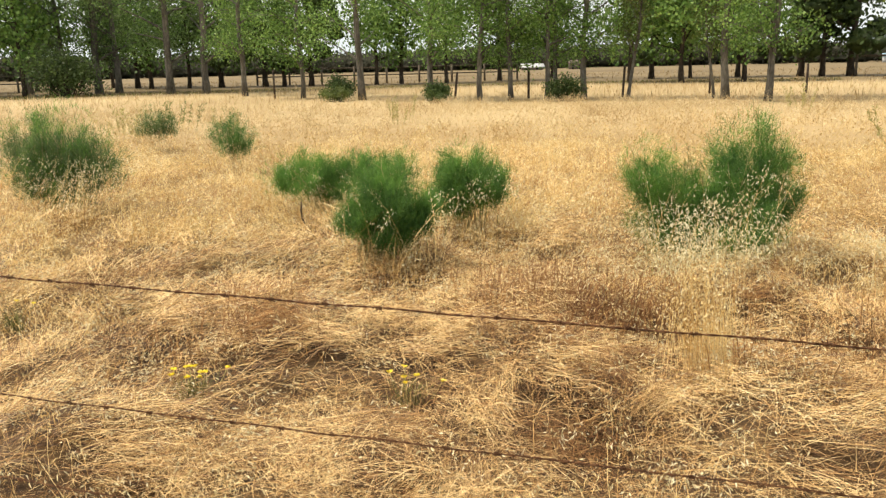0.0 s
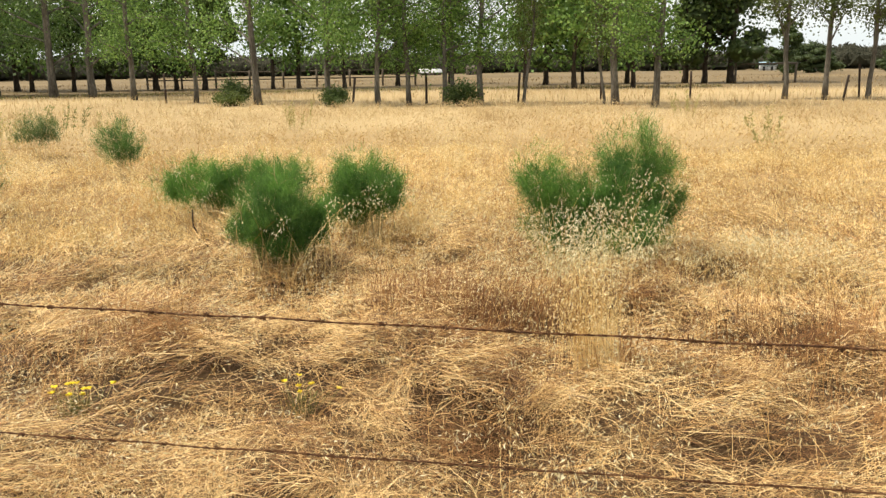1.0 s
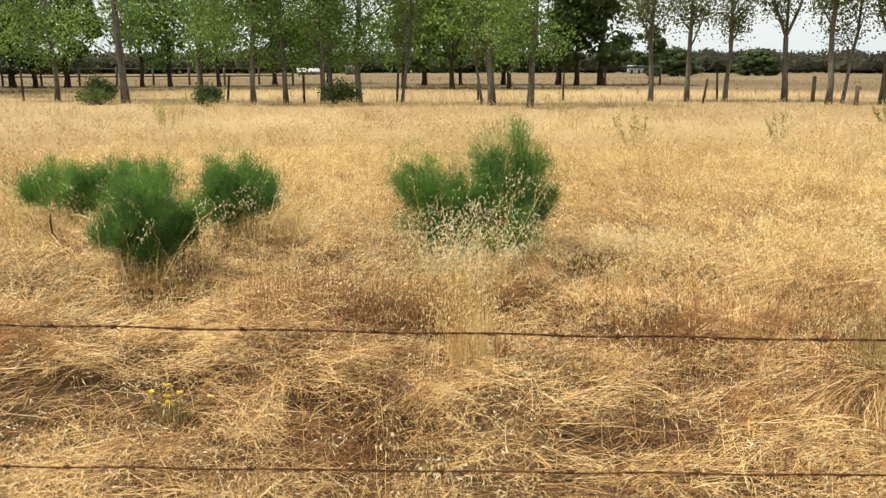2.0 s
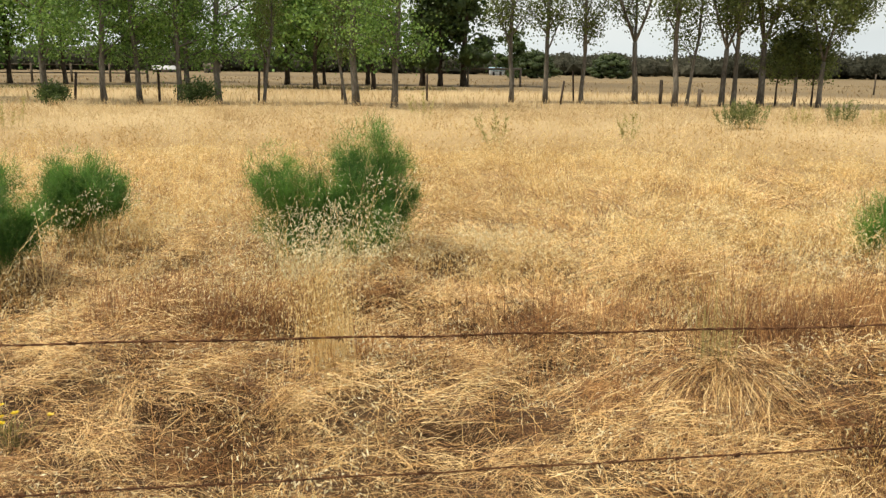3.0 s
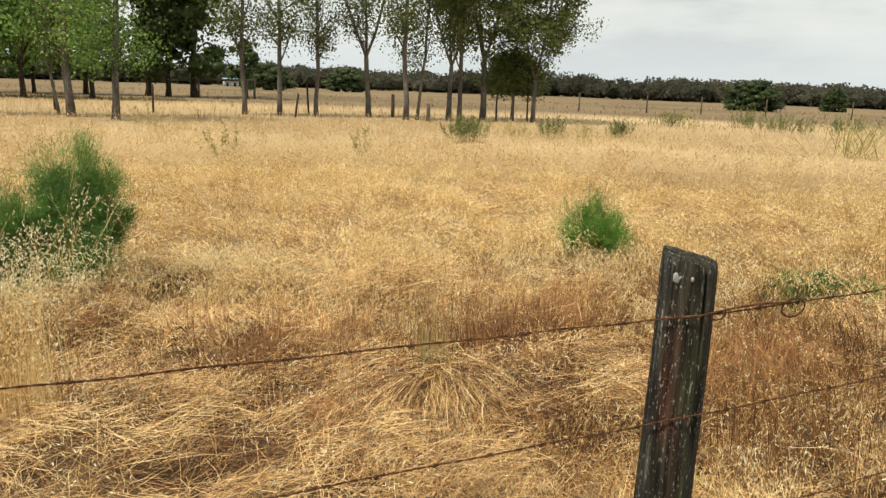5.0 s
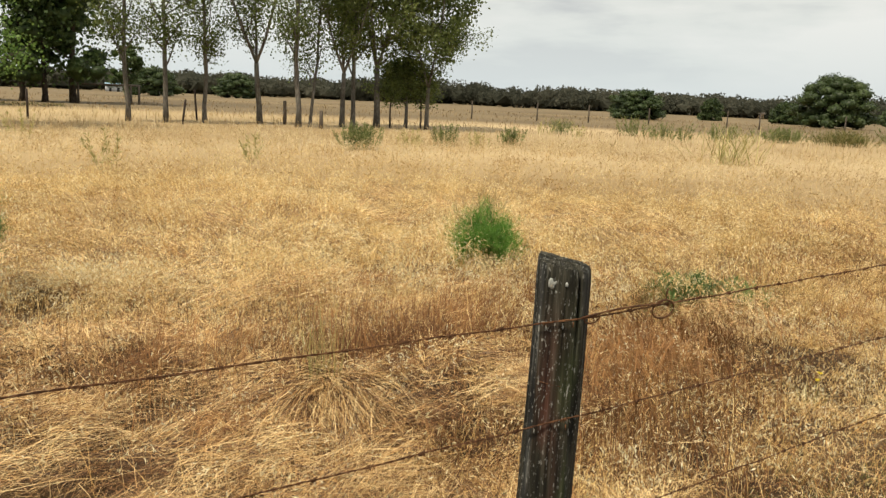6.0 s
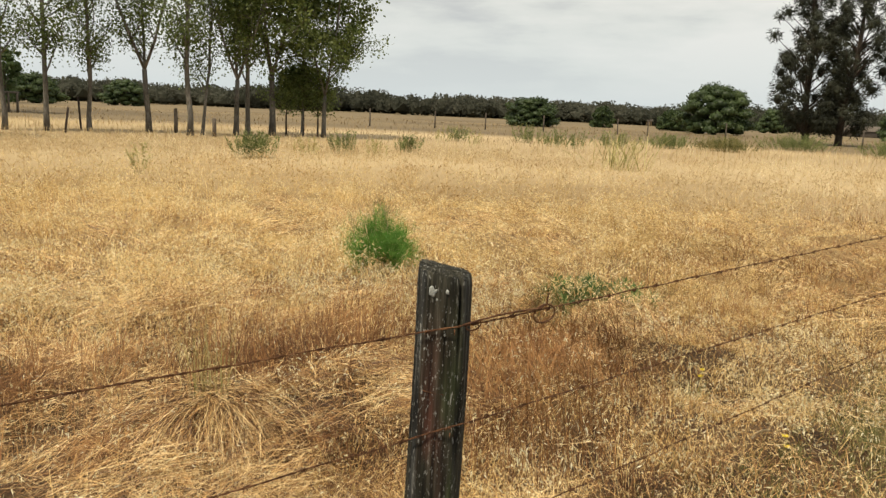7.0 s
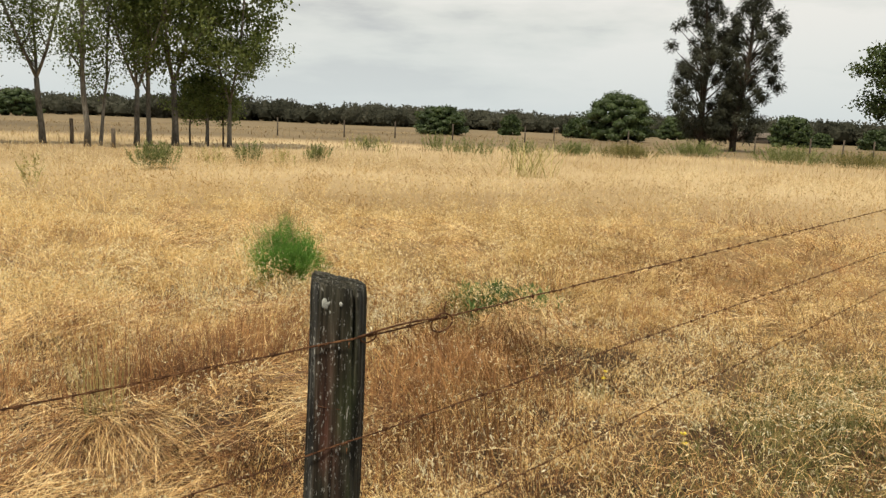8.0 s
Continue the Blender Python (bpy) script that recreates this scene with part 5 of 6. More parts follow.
# right-hand trees
def casuarina(x, y, seed, height, wide, lean):
    """Ascending limbs that carry shaggy hanging tufts of needles, with gaps between the tufts."""
    rng = np.random.default_rng(seed)
    e = thing("casuarina_tree", x, y, float(ground_z(x, y)), "tall dark drooping casuarina with shaggy outline", "tree", "casuarina pair")
    bt, bb, bc = Buf(), Buf(), Buf()
    zs = np.linspace(-0.3, height, 12)
    main = np.stack([0.16 * np.sin(zs * 0.5 + seed), 0.12 * np.sin(zs * 0.7) + lean * zs, zs], -1)
    tube(bt, main, 0.27 * np.clip(1 - zs / (height * 1.02), 0.04, 1) ** 0.8, 10)
    for i in range(112):
        f = (i + rng.uniform(0, 1)) / 112
        z = 1.15 + (height - 1.2) * f
        a = i * 2.4 + rng.normal(0, 0.5)
        reach = wide * (0.80 + 0.35 * math.sin(math.pi * min(1.0, f * 1.15)) - 0.75 * max(0.0, f - 0.62) / 0.38) * (1 + 0.20 * math.sin(2 * a + z * 1.1) + 0.14 * math.sin(3 * a - z * 2.0))
        r = reach * rng.uniform(0.12, 1.0) ** 0.55
        c = np.array([r * math.cos(a), r * math.sin(a) + lean * z, z])
        z1 = max(0.6, z - 0.4 - 0.85 * r)
        foot = np.array([np.interp(z1, zs, main[:, 0]), np.interp(z1, zs, main[:, 1]), z1])
        t = np.linspace(0, 1, 5)[:, None]
        tube(bb, foot * (1 - t) + c * t + rng.normal(0, 0.05, (5, 3)) * t * (1 - t) * 4, np.linspace(0.02 + 0.02 * r, 0.010, 5), 4, False)
        size = rng.uniform(0.34, 0.62) * (1.12 - 0.35 * f)
        m = int(520 * size)
        d = unit(rng.normal(size=(m, 3)))
        pos = c + d * np.array([1, 1, 1.15]) * size * rng.uniform(0.15, 1.0, (m, 1)) ** 0.6
        hang = unit(d * np.array([0.8, 0.8, 0.3]) + np.array([0, 0, -0.35]) + rng.normal(0, 0.45, (m, 3)))
        diamonds(bc, rng, pos, hang, rng.uniform(0.16, 0.40, m), rng.uniform(0.03, 0.065, m))
        lump(bc, rng, c - [0, 0, 0.05], np.array([0.48, 0.48, 0.60]) * size)
    part("trunk", bt, M_BARK_DARK, e)
    part("branchwork", bb, M_BARK_DARK, e)
    part("crown", bc.mesh("crown", M_CASUARINA, True), M_CASUARINA, e)
    return e


casuarina(65.25, 9.95, 3, 13.2, 2.35, 0.045)
casuarina(65.5, 7.80, 8, 12.6, 2.25, -0.075)


def round_tree(name, x, y, w, h, n, seed, label, foliage, leaf, group="paddock trees"):
    """A low full-crowned tree: short trunk and a billowing crown of many clumps."""
    rng = np.random.default_rng(seed)
    e = thing(name, x, y, float(ground_z(x, y)), label, "tree", group)
    bt, bb, bc = Buf(), Buf(), Buf()
    tube(bt, [(0, 0, -0.2), (0.05, 0, h * 0.2), (0, 0.05, h * 0.42)], [0.06 * h * 0.9, 0.05 * h, 0.035 * h], 9)
    cs, low = [], 0.07
    for i in range(64):
        a, u = i * 2.4, ((i + 0.5) / 64) ** 1.15
        q = math.sqrt(max(0.0, 1 - abs(u - 0.22) ** 2.2 / 0.62)) * rng.uniform(0.55, 0.95)
        c = np.array([w / 2 * q * math.cos(a), w / 2 * q * math.sin(a), h * (low + (0.90 - low) * u) + rng.normal(0, 0.03 * h)])
        cs.append(c)
        t = np.linspace(0, 1, 4)[:, None]
        tube(bb, np.array([0, 0, h * 0.25]) * (1 - t) + c * t, np.linspace(0.02 * h, 0.006, 4), 4, False)
        lump(bc, rng, c * np.array([0.93, 0.93, 0.97]), np.array([w, w, h * 0.9]) * 0.10)
    cs = np.array(cs)
    n = int(n * 1.5)
    pos = cs[rng.integers(0, len(cs), n)] + unit(rng.normal(size=(n, 3))) * rng.uniform(0.35, 1, (n, 1)) ** 0.5 * np.array([w, w, h * 0.9]) * 0.115
    pos = pos[pos[:, 2] > 0.02 * h]
    m = len(pos)
    diamonds(bc, rng, pos, unit(rng.normal(size=(m, 3))), rng.uniform(0.7, 1.4, m) * leaf, rng.uniform(0.6, 1.0, m) * leaf)
    part("trunk", bt, M_BARK_DARK, e)
    part("branchwork", bb, M_BARK_DARK, e)
    part("crown", bc.mesh("crown", foliage, True), foliage, e)
    return e


def polar(az, r):
    return r * math.sin(radians(az)), r * math.cos(radians(az))


for az, r, w, h, n, sd, lab, fol in (
        (75.7, 92, 8.0, 5.3, 7000, 1, "rounded dense dark green tree in the paddock", M_GUM), (63.6, 88, 6.0, 3.1, 4500, 2, "low spreading dark tree on the paddock", M_GUM),
        (68.4, 108, 3.0, 2.7, 2200, 3, "small dark tree in the far paddock", M_GUM), (73.0, 108, 3.8, 2.7, 3000, 4, "dark bushy tree in the far paddock", M_GUM),
        (86.6, 110, 5.0, 3.9, 3400, 5, "dark tree by the far yards", M_GUM), (88.4, 125, 3.2, 2.0, 1600, 6, "dull green bushy tree by the far yards", M_GUM),
        (91.6, 120, 4.5, 2.8, 2200, 7, "low dark tree by the far yards", M_GUM), (79.3, 170, 6.0, 5.0, 2200, 8, "dark tree behind the round one", M_GUM),
        (31.0, 120, 8.0, 4.0, 3000, 11, "dark tree by the farm sheds", M_GUM),
        (36.3, 140, 7.5, 4.2, 2400, 12, "dull green tree by the farm sheds", M_GUM)):
    x, y = polar(az, r)
    round_tree("paddock_tree", x, y, w, h, n, sd, lab, fol, leaf=0.18 if r < 100 else 0.24)

small = tree_model("small_tree", 141, 2.7, 0.05, 0.9, 1.15, 2600, leaf=0.10, label="small green tree beneath the broad one", bark=M_BARK_DARK, foliage=M_LEAF_OLIVE, limbs=16, angle=1.15, clump=0.22, sub=4, group="row end")
for az, r, rz, sc in ((47.0, 36.5, 0, 0.95), (48.1, 37.2, 120, 1.05), (49.1, 36.8, 250, 0.9)):
    x, y = polar(az, r)
    put(small, x, y, rz, sc)
drop_model(small)
gum = tree_model("gum_tree", 311, 6.7, 0.26, 0.9, 3.3, 22000, leaf=0.17, label="open-crowned gum tree by the yards", bark=M_BARK_DARK, foliage=M_GUM, limbs=26, angle=1.0, clump=0.26, sub=6)
x, y = polar(92.9, 58)
put(gum, x, y, 0, 1.0)
drop_model(gum)


def far_wood():
    """The long dark wood that closes the view: close-set crowns of leaf clumps with a ragged top."""
    rng = np.random.default_rng(71)
    b, bt = Buf(), Buf()
    n = 1000
    az = np.radians(rng.uniform(-48, 112, n))
    r = rng.uniform(335, 405, n)
    hh = np.clip(rng.normal(8.5, 0.8, n), 6.6, 11.5) * (1 + 0.06 * np.sin(az * 9) + 0.05 * np.sin(az * 23 + 1)) * (r / 370)
    for i in range(n):
        x, y = r[i] * math.sin(az[i]), r[i] * math.cos(az[i])
        z0, h = float(ground_z(x, y)), hh[i]
        w = rng.uniform(3.4, 6.2)
        lump(b, rng, (x, y, z0 + h * 0.40), (w * 1.05, w * 1.05, h * 0.40))
        m = 150
        d = unit(rng.normal(size=(m, 3)) + np.array([-0.5 * math.sin(az[i]), -0.5 * math.cos(az[i]), 0.2]))
        c = np.array([x, y, z0 + h * 0.48]) + d * np.array([w * 1.2, w * 1.2, h * 0.50]) * rng.uniform(0.78, 1.12, (m, 1))
        c[:, 2] = np.maximum(c[:, 2], z0 + 0.2)
        spikes(b, rng, c, unit(rng.normal(size=(m, 3))), rng.uniform(0.6, 1.5, m), rng.uniform(0.7, 1.5, m))
        if i % 4 == 0:
            tube(bt, [(x, y, z0 - 0.3), (x, y, z0 + h * 0.6)], [0.25, 0.12], 3, False)
    tagged(new("far_wood", b.mesh("far_wood", M_FOREST, False)), "long dark eucalypt wood on the skyline, coloured grey-green with haze", "woods", kind="stuff")
    tagged(new("far_wood_trunks", bt.mesh("far_wood_trunks", M_BARK_DARK)), "dark trunks of the far eucalypt wood", "woods", kind="stuff")


far_wood()


# ---------------------------------------------------------------- far fences, yard and farm
def picket(x, y, h, label, r=0.03, lean=0.0, round_wood=False):
    e = thing("fence_post", x, y, float(ground_z(x, y)), label, "post", "far fence posts")
    b = Buf()
    if round_wood:
        tube(b, [(0, 0, -0.2), (0.01, 0, h * 0.5), (0, 0, h - 0.03), (0, 0, h)], [r * 1.1, r, r * 0.95, r * 0.8], 9)
    else:
        for rz in (0, 120, 240):
            box(b, (-0.004, 0, -0.2), (0.004, r, h), pose(0, 0, 0, 0, 0, rz))
    o = part("shaft", b, M_POSTFAR if round_wood else M_STEEL, e)
    o.matrix_basis = pose(0, 0, 0, 0, lean, 0)
    return e


for x, y, h, rw, lean in ((-7.6, 38.2, 1.3, 0, 0), (0.6, 32.2, 1.1, 0, 6), (3.5, 32.4, 1.2, 0, 0), (7.1, 32.0, 1.15, 0, 3), (18.1, 27.7, 0.95, 0, 9), (22.2, 24.4, 0.72, 1, 0), (23.0, 27.6, 1.0, 1, 0), (20.4, 30.2, 1.3, 0, -4), (10.8, 33.0, 1.1, 0, 0), (14.0, 31.5, 1.1, 0, 0)):
    picket(x, y, h, "short weathered round timber post" if rw else "thin rusty steel picket of the far fence", 0.075 if rw else 0.05, lean, bool(rw))
for az, r in ((52.5, 58), (57.0, 60), (60.5, 62), (64.5, 64), (69.5, 66), (71.5, 66), (76.5, 68), (84.6, 62), (87.9, 58), (89.8, 56), (91.5, 55)):
    x, y = polar(az, r)
    picket(x, y, 1.25, "far timber fence post in the dry paddock", 0.05, 0, True)


def rail_yard(x, y, rz, length, label):
    """A timber hitching frame: two uprights at one end, a long rail and a brace."""
    e = thing("timber_rail", x, y, float(ground_z(x, y)), label, "rail", "", rz)
    for px in (0, 0.55, length):
        b = Buf()
        tube(b, [(px, 0, -0.2), (px, 0, 1.25)], [0.085, 0.08], 8)
        part("upright", b, M_POSTFAR, e)
    b = Buf()
    tube(b, [(-0.1, 0, 1.27), (length * 0.5, 0, 1.25), (length + 0.1, 0, 1.26)], [0.07, 0.075, 0.07], 8)
    part("rail", b, M_POSTFAR, e)
    return e


rail_yard(30.4, 52.0, 172, 4.0, "timber rail frame beside the dark tree")
# long rail fences across the farther paddock
for k, (x0, y0, x1, y1) in enumerate(((-14.0, 64.0, 6.0, 63.5), (-38.0, 61.0, -24.0, 59.5))):
    L = math.hypot(x1 - x0, y1 - y0)
    e = thing("rail_fence", x0, y0, float(ground_z(x0, y0)), "long dark timber rail fence behind the trees", "fence", "", math.degrees(math.atan2(y1 - y0, x1 - x0)))
    for i in range(int(L / 2.5) + 1):
        b = Buf()
        tube(b, [(i * 2.5, 0, -0.2), (i * 2.5, 0, 1.3)], [0.08, 0.075], 7)
        part("post", b, M_POSTFAR, e)
    for z in (0.65, 1.2):
        b = Buf()
        tube(b, [(0, 0.09, z), (L / 2, 0.09, z - 0.02), (L, 0.09, z)], 0.05, 6)
        part("rail", b, M_POSTFAR, e)


def shed(name, az, r, w, d, h, label, roof, wall):
    x, y = polar(az, r)
    e = thing(name, x, y, float(ground_z(x, y)), label, "shed", "farm buildings", -az + 8)
    b = Buf()
    box(b, (-w / 2, -d / 2, -0.3), (w / 2, d / 2, h))
    part("wall", b, wall, e)
    b = Buf()
    o = 0.4
    v = [(-w / 2 - o, -d / 2 - o, h - 0.15), (w / 2 + o, -d / 2 - o, h - 0.15), (w / 2 + o, 0, h + d * 0.22), (-w / 2 - o, 0, h + d * 0.22), (-w / 2 - o, d / 2 + o, h - 0.15), (w / 2 + o, d / 2 + o, h - 0.15)]
    v = v + [(p[0], p[1], p[2] + 0.08) for p in v]
    b.add(v, [(0, 3, 2, 1), (3, 4, 5, 2), (6, 7, 8, 9), (9, 8, 11, 10), (0, 1, 7, 6), (4, 10, 11, 5), (1, 2, 8, 7), (2, 5, 11, 8), (0, 6, 9, 3), (3, 9, 10, 4)])
    part("roof", b, roof, e)
    for px in (-w * 0.28, w * 0.22):
        b = Buf()
        box(b, (px - 0.08 * w, -d / 2 - 0.04, 0.0), (px + 0.08 * w, -d / 2 - 0.004, 0.7 * h))
        part("door", b, M_DARKGLASS, e)
    return e


shed("farm_shed", 6.4, 245, 6, 4, 0.9, "low farm shed with a pale iron roof", M_ROOF, M_POSTFAR)
shed("farm_shed", 9.4, 235, 4, 3, 1.8, "far grey iron farm shed", M_POSTFAR, M_POSTFAR)
shed("farm_shed", 28.6, 300, 5, 4, 1.9, "pale blue sheet-iron shed beside trees", M_BLUE, M_ROOF)
shed("farm_shed", 30.8, 300, 7, 4, 1.9, "grey iron-roofed farm shed", M_ROOF, M_POSTFAR)
shed("farmhouse", 71.4, 334, 2.0, 3, 1.9, "small pale house before the far wood", M_POSTFAR, M_STUBBLE)
shed("farm_shed", 84.8, 230, 11, 5, 1.6, "long grey shed behind the casuarinas", M_POSTFAR, M_POSTFAR)


def van(az, r, label):
    x, y = polar(az, r)
    e = thing("parked_van", x, y, float(ground_z(x, y)), label, "van", "", -az + 12)
    bm = bmesh.new()
    bmesh.ops.create_cube(bm, size=1.0, matrix=Matrix.Translation((0, 0, 1.15)) @ Matrix.Diagonal((4.6, 1.8, 1.6, 1)))
    for v in bm.verts:
        if v.co.x > 2 and v.co.z > 1.5:
            v.co.x -= 0.9
    bmesh.ops.bevel(bm, geom=bm.edges[:], offset=0.14, segments=3, affect="EDGES")
    part("body", bm, M_WHITE, e, "white van body")
    for px in (-1.5, 1.4):
        for py in (-0.86, 0.86):
            b = Buf()
            tube(b, [(px, py - 0.11, 0.34), (px, py + 0.11, 0.34)], 0.34, 16)
            part("wheel", b, M_RUBBER, e)
    for px in (-0.9, 0.4):
        b = Buf()
        box(b, (px - 0.5, -0.93, 1.25), (px + 0.5, -0.896, 1.75))
        part("window", b, M_DARKGLASS, e)
    return e


van(36.2, 330, "white van parked far off by the sheds")
for e in back:
    drop_model(e)


# ---------------------------------------------------------------- near clumps and flowers
def build_clumps():
    rng = np.random.default_rng(51)
    # collapsed tussock: blades arch out from one crown
    n = 2700
    e = thing("collapsed_tussock", 2.66, 2.52, float(ground_z(2.66, 2.52)), "collapsed straw tussock fanning out from its crown", "grass tussock")
    b = Buf()
    az = rng.uniform(0, 6.3, n)
    root = np.stack([rng.normal(0, 0.075, n), rng.normal(0, 0.06, n), rng.uniform(0.06, 0.19, n)], -1)
    az = np.where(rng.uniform(0, 1, n) < 0.6, rng.normal(3.9, 0.75, n), az)
    e0 = rng.uniform(-0.35, 0.55, n)
    ribbons(b, rng, root, az, rng.uniform(0.14, 0.55, n), rng.uniform(0.0010, 0.0024, n), e0, -0.75 - rng.uniform(0.0, 0.5, n), 5, 0.5)
    # inner blades in the shade-darkened thatch colour
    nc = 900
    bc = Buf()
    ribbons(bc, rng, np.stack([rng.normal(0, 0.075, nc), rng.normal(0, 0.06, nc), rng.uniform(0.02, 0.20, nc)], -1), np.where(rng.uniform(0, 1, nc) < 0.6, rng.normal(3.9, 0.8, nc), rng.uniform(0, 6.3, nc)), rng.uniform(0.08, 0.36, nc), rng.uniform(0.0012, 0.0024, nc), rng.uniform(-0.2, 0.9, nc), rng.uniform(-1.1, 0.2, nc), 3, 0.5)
    part("crown", bc.mesh("crown", M_UNDER), M_UNDER, e, "matted heart of the tussock, darkened as if in shade")
    part("fallen_foliage", b.mesh("fallen_foliage", M_STRAW), M_STRAW, e)
    b = Buf()
    n = 70
    az = rng.uniform(0, 6.3, n)
    root = np.stack([rng.normal(0, 0.05, n), rng.normal(0.05, 0.05, n), np.zeros(n)], -1)
    ribbons(b, rng, root, az, rng.uniform(0.35, 0.62, n), rng.uniform(0.002, 0.0035, n), rng.normal(1.45, 0.08, n), rng.normal(1.3, 0.15, n), 4, 0.15)
    part("upright_foliage", b.mesh("upright_foliage", M_PALEGREEN), M_PALEGREEN, e, "greenish upright stems")
    # tall pale oats before the large bush
    bs, bh = Buf(), Buf()
    n = 230
    x, y = rng.normal(1.47, 0.27, n), rng.normal(4.55, 0.30, n)
    oat_stalks(rng, x, y, rng.uniform(0.30, 0.66, n), bs, bh, upright=0.20, heads=17, hw=(0.004, 0.0068), hl=(0.020, 0.034), width=0.0017, nseg=4, loose=0.034)
    n = 30
    x, y = rng.normal(1.75, 0.32, n), rng.normal(5.05, 0.15, n)
    oat_stalks(rng, x, y, rng.uniform(0.7, 1.0, n), bs, bh, heads=12, hw=(0.005, 0.0075), hl=(0.018, 0.028), width=0.0026, nseg=4)
    for cx, cy, m in ((-1.0, 7.05, 70), (-0.35, 5.15, 34), (-3.8, 7.7, 150), (0.2, 6.2, 40), (-2.9, 11.0, 40), (-5.2, 14.6, 40)):
        x, y = rng.normal(cx, 0.3, m), rng.normal(cy, 0.12, m)
        oat_stalks(rng, x, y, rng.uniform(0.5, 0.85, m), bs, bh, heads=11, hw=(0.005, 0.0075), hl=(0.018, 0.028), width=0.0026, nseg=4)
    stuff("tall_oat_stems", bs, M_OAT, "tall straw stems of wild oats beside the bushes")
    stuff("tall_oat_heads", bh, M_PALE, "pale cream oat spikelets hanging before the bushes")
    # golden upright tuft
    bs, bh = Buf(), Buf()
    n = 330
    x, y = rng.normal(1.20, 0.075, n), rng.normal(3.5, 0.08, n)
    oat_stalks(rng, x, y, rng.uniform(0.32, 0.62, n), bs, bh, heads=4, width=0.0021, droop=0.16, upright=0.12)
    # straw stems standing round the feet of the bushes
    for cx, cy, sx, m in ((-0.38, 5.32, 0.16, 190), (0.30, 6.42, 0.22, 190), (-0.95, 7.25, 0.35, 200)):
        x, y = rng.normal(cx, sx, m), rng.normal(cy, 0.09, m)
        oat_stalks(rng, x, y, rng.uniform(0.16, 0.40, m), bs, bh, heads=2, width=0.0032, droop=0.35)
    stuff("golden_tuft", bs, M_OAT, "upright golden tuft of dry grass")
    stuff("golden_tuft_heads", bh, M_HEAD, "seed heads of the golden tuft")
    # brown dead stand
    b, bh = Buf(), Buf()
    for cx, cy, sx, sy, m in ((0.72, 4.3, 0.28, 0.18, 1500), (4.9, 2.0, 0.55, 0.2, 900), (3.95, 2.75, 0.65, 0.20, 2600), (-1.15, 4.0, 0.25, 0.1, 160), (3.1, 3.45, 0.6, 0.2, 450), (2.1, 3.6, 0.5, 0.2, 350), (4.5, 1.7, 0.6, 0.26, 1500), (3.5, 1.35, 0.4, 0.22, 500), (8.3, 1.7, 1.7, 0.6, 1800), (9.5, 0.2, 2.0, 0.6, 1800), (13.0, 1.0, 2.6, 1.0, 1400), (5.6, 3.0, 0.9, 0.3, 700)):
        x, y = rng.normal(cx, sx, m), rng.normal(cy, sy, m)
        oat_stalks(rng, x, y, rng.uniform(0.2, 0.42, m), b, bh, heads=1 if cx < 1 else 0, width=0.0030, droop=0.55, upright=0.10 if cx < 4.2 else 0.0)
    stuff("brown_grass", b, M_BROWN, "brown dead grass standing in patches")
    stuff("brown_grass_heads", bh, M_HEAD, "seed heads over the brown grass patches")
    # stray oats over the flattened part, and drifts of shed spikelets
    bs, bh = Buf(), Buf()
    x, y = clumped(rng, *scatter(rng, 1900, 1.5, 5.8, -36, 98), 0.65, 0.07, 9)
    oat_stalks(rng, x, y, rng.uniform(0.14, 0.38, len(x)), bs, bh, heads=8, droop=0.9, width=0.0015, hl=(0.016, 0.027), hw=(0.0035, 0.0056))
    x, y = clumped(rng, *scatter(rng, 8500, 1.5, 6.2, -36, 98), 0.8, 0.07, 24)
    n = len(x)
    d = unit(np.stack([rng.normal(0, 1, n), rng.normal(0, 1, n), rng.uniform(-1.2, 0.3, n)], -1))
    diamonds(bh, rng, on_ground(x, y, 0.06 + 0.11 * mound(x, y) + rng.uniform(0, 0.06, n)), d, rng.uniform(0.016, 0.032, n), rng.uniform(0.0035, 0.0068, n))
    stuff("stray_oats", bs, M_OAT, "stray oat stems over the flattened straw")
    stuff("stray_oat_heads", bh, M_PALE, "pale oat spikelets over the flattened straw")
    # low fluffy grass right of the post and along the trodden strip, golden and brown mixed
    bs, bh, br = Buf(), Buf(), Buf()
    n = 34000
    m = 1900
    cx, cy = 2.45 + 7.0 * rng.uniform(0, 1, m) ** 1.5, rng.uniform(-0.6, 2.3, m)
    k = rng.integers(0, m, n)
    dark = (rng.uniform(0, 1, m) < 0.50 - 0.08 * np.clip(cx - 4, 0, 4) + 0.5 * np.clip(field_noise(cx, cy, 91, 1.6), -0.5, 1))[k]
    high = (rng.uniform(0.07, 0.22, m) * (1 + 0.4 * field_noise(cx, cy, 92, 2.5)))[k]
    x, y = cx[k] + rng.normal(0, 0.055, n), cy[k] + rng.normal(0, 0.055, n)
    keep = (rng.uniform(0, 1, n) < 0.25 + 0.75 * np.clip((y - 0.25 * (x - 2.4) + 0.35) / 0.5, 0, 1)) & (np.hypot(x - 2.66, y - 2.52) > 0.55)
    for sel, buf, heads in ((keep & ~dark, bs, 2), (keep & dark, br, 1)):
        oat_stalks(rng, x[sel], y[sel], high[sel] * rng.uniform(0.7, 1.3, int(sel.sum())), buf, bh, heads=heads, droop=1.1, width=0.0019, hw=(0.003, 0.0055), hl=(0.014, 0.024), nseg=2, az=rng.uniform(0, 6.3, int(sel.sum())), fine=True)
    stuff("trodden_grass", bs, M_OAT, "short golden grass in the trodden strip")
    stuff("trodden_brown_grass", br, M_BROWN, "short brown grass in the trodden strip")
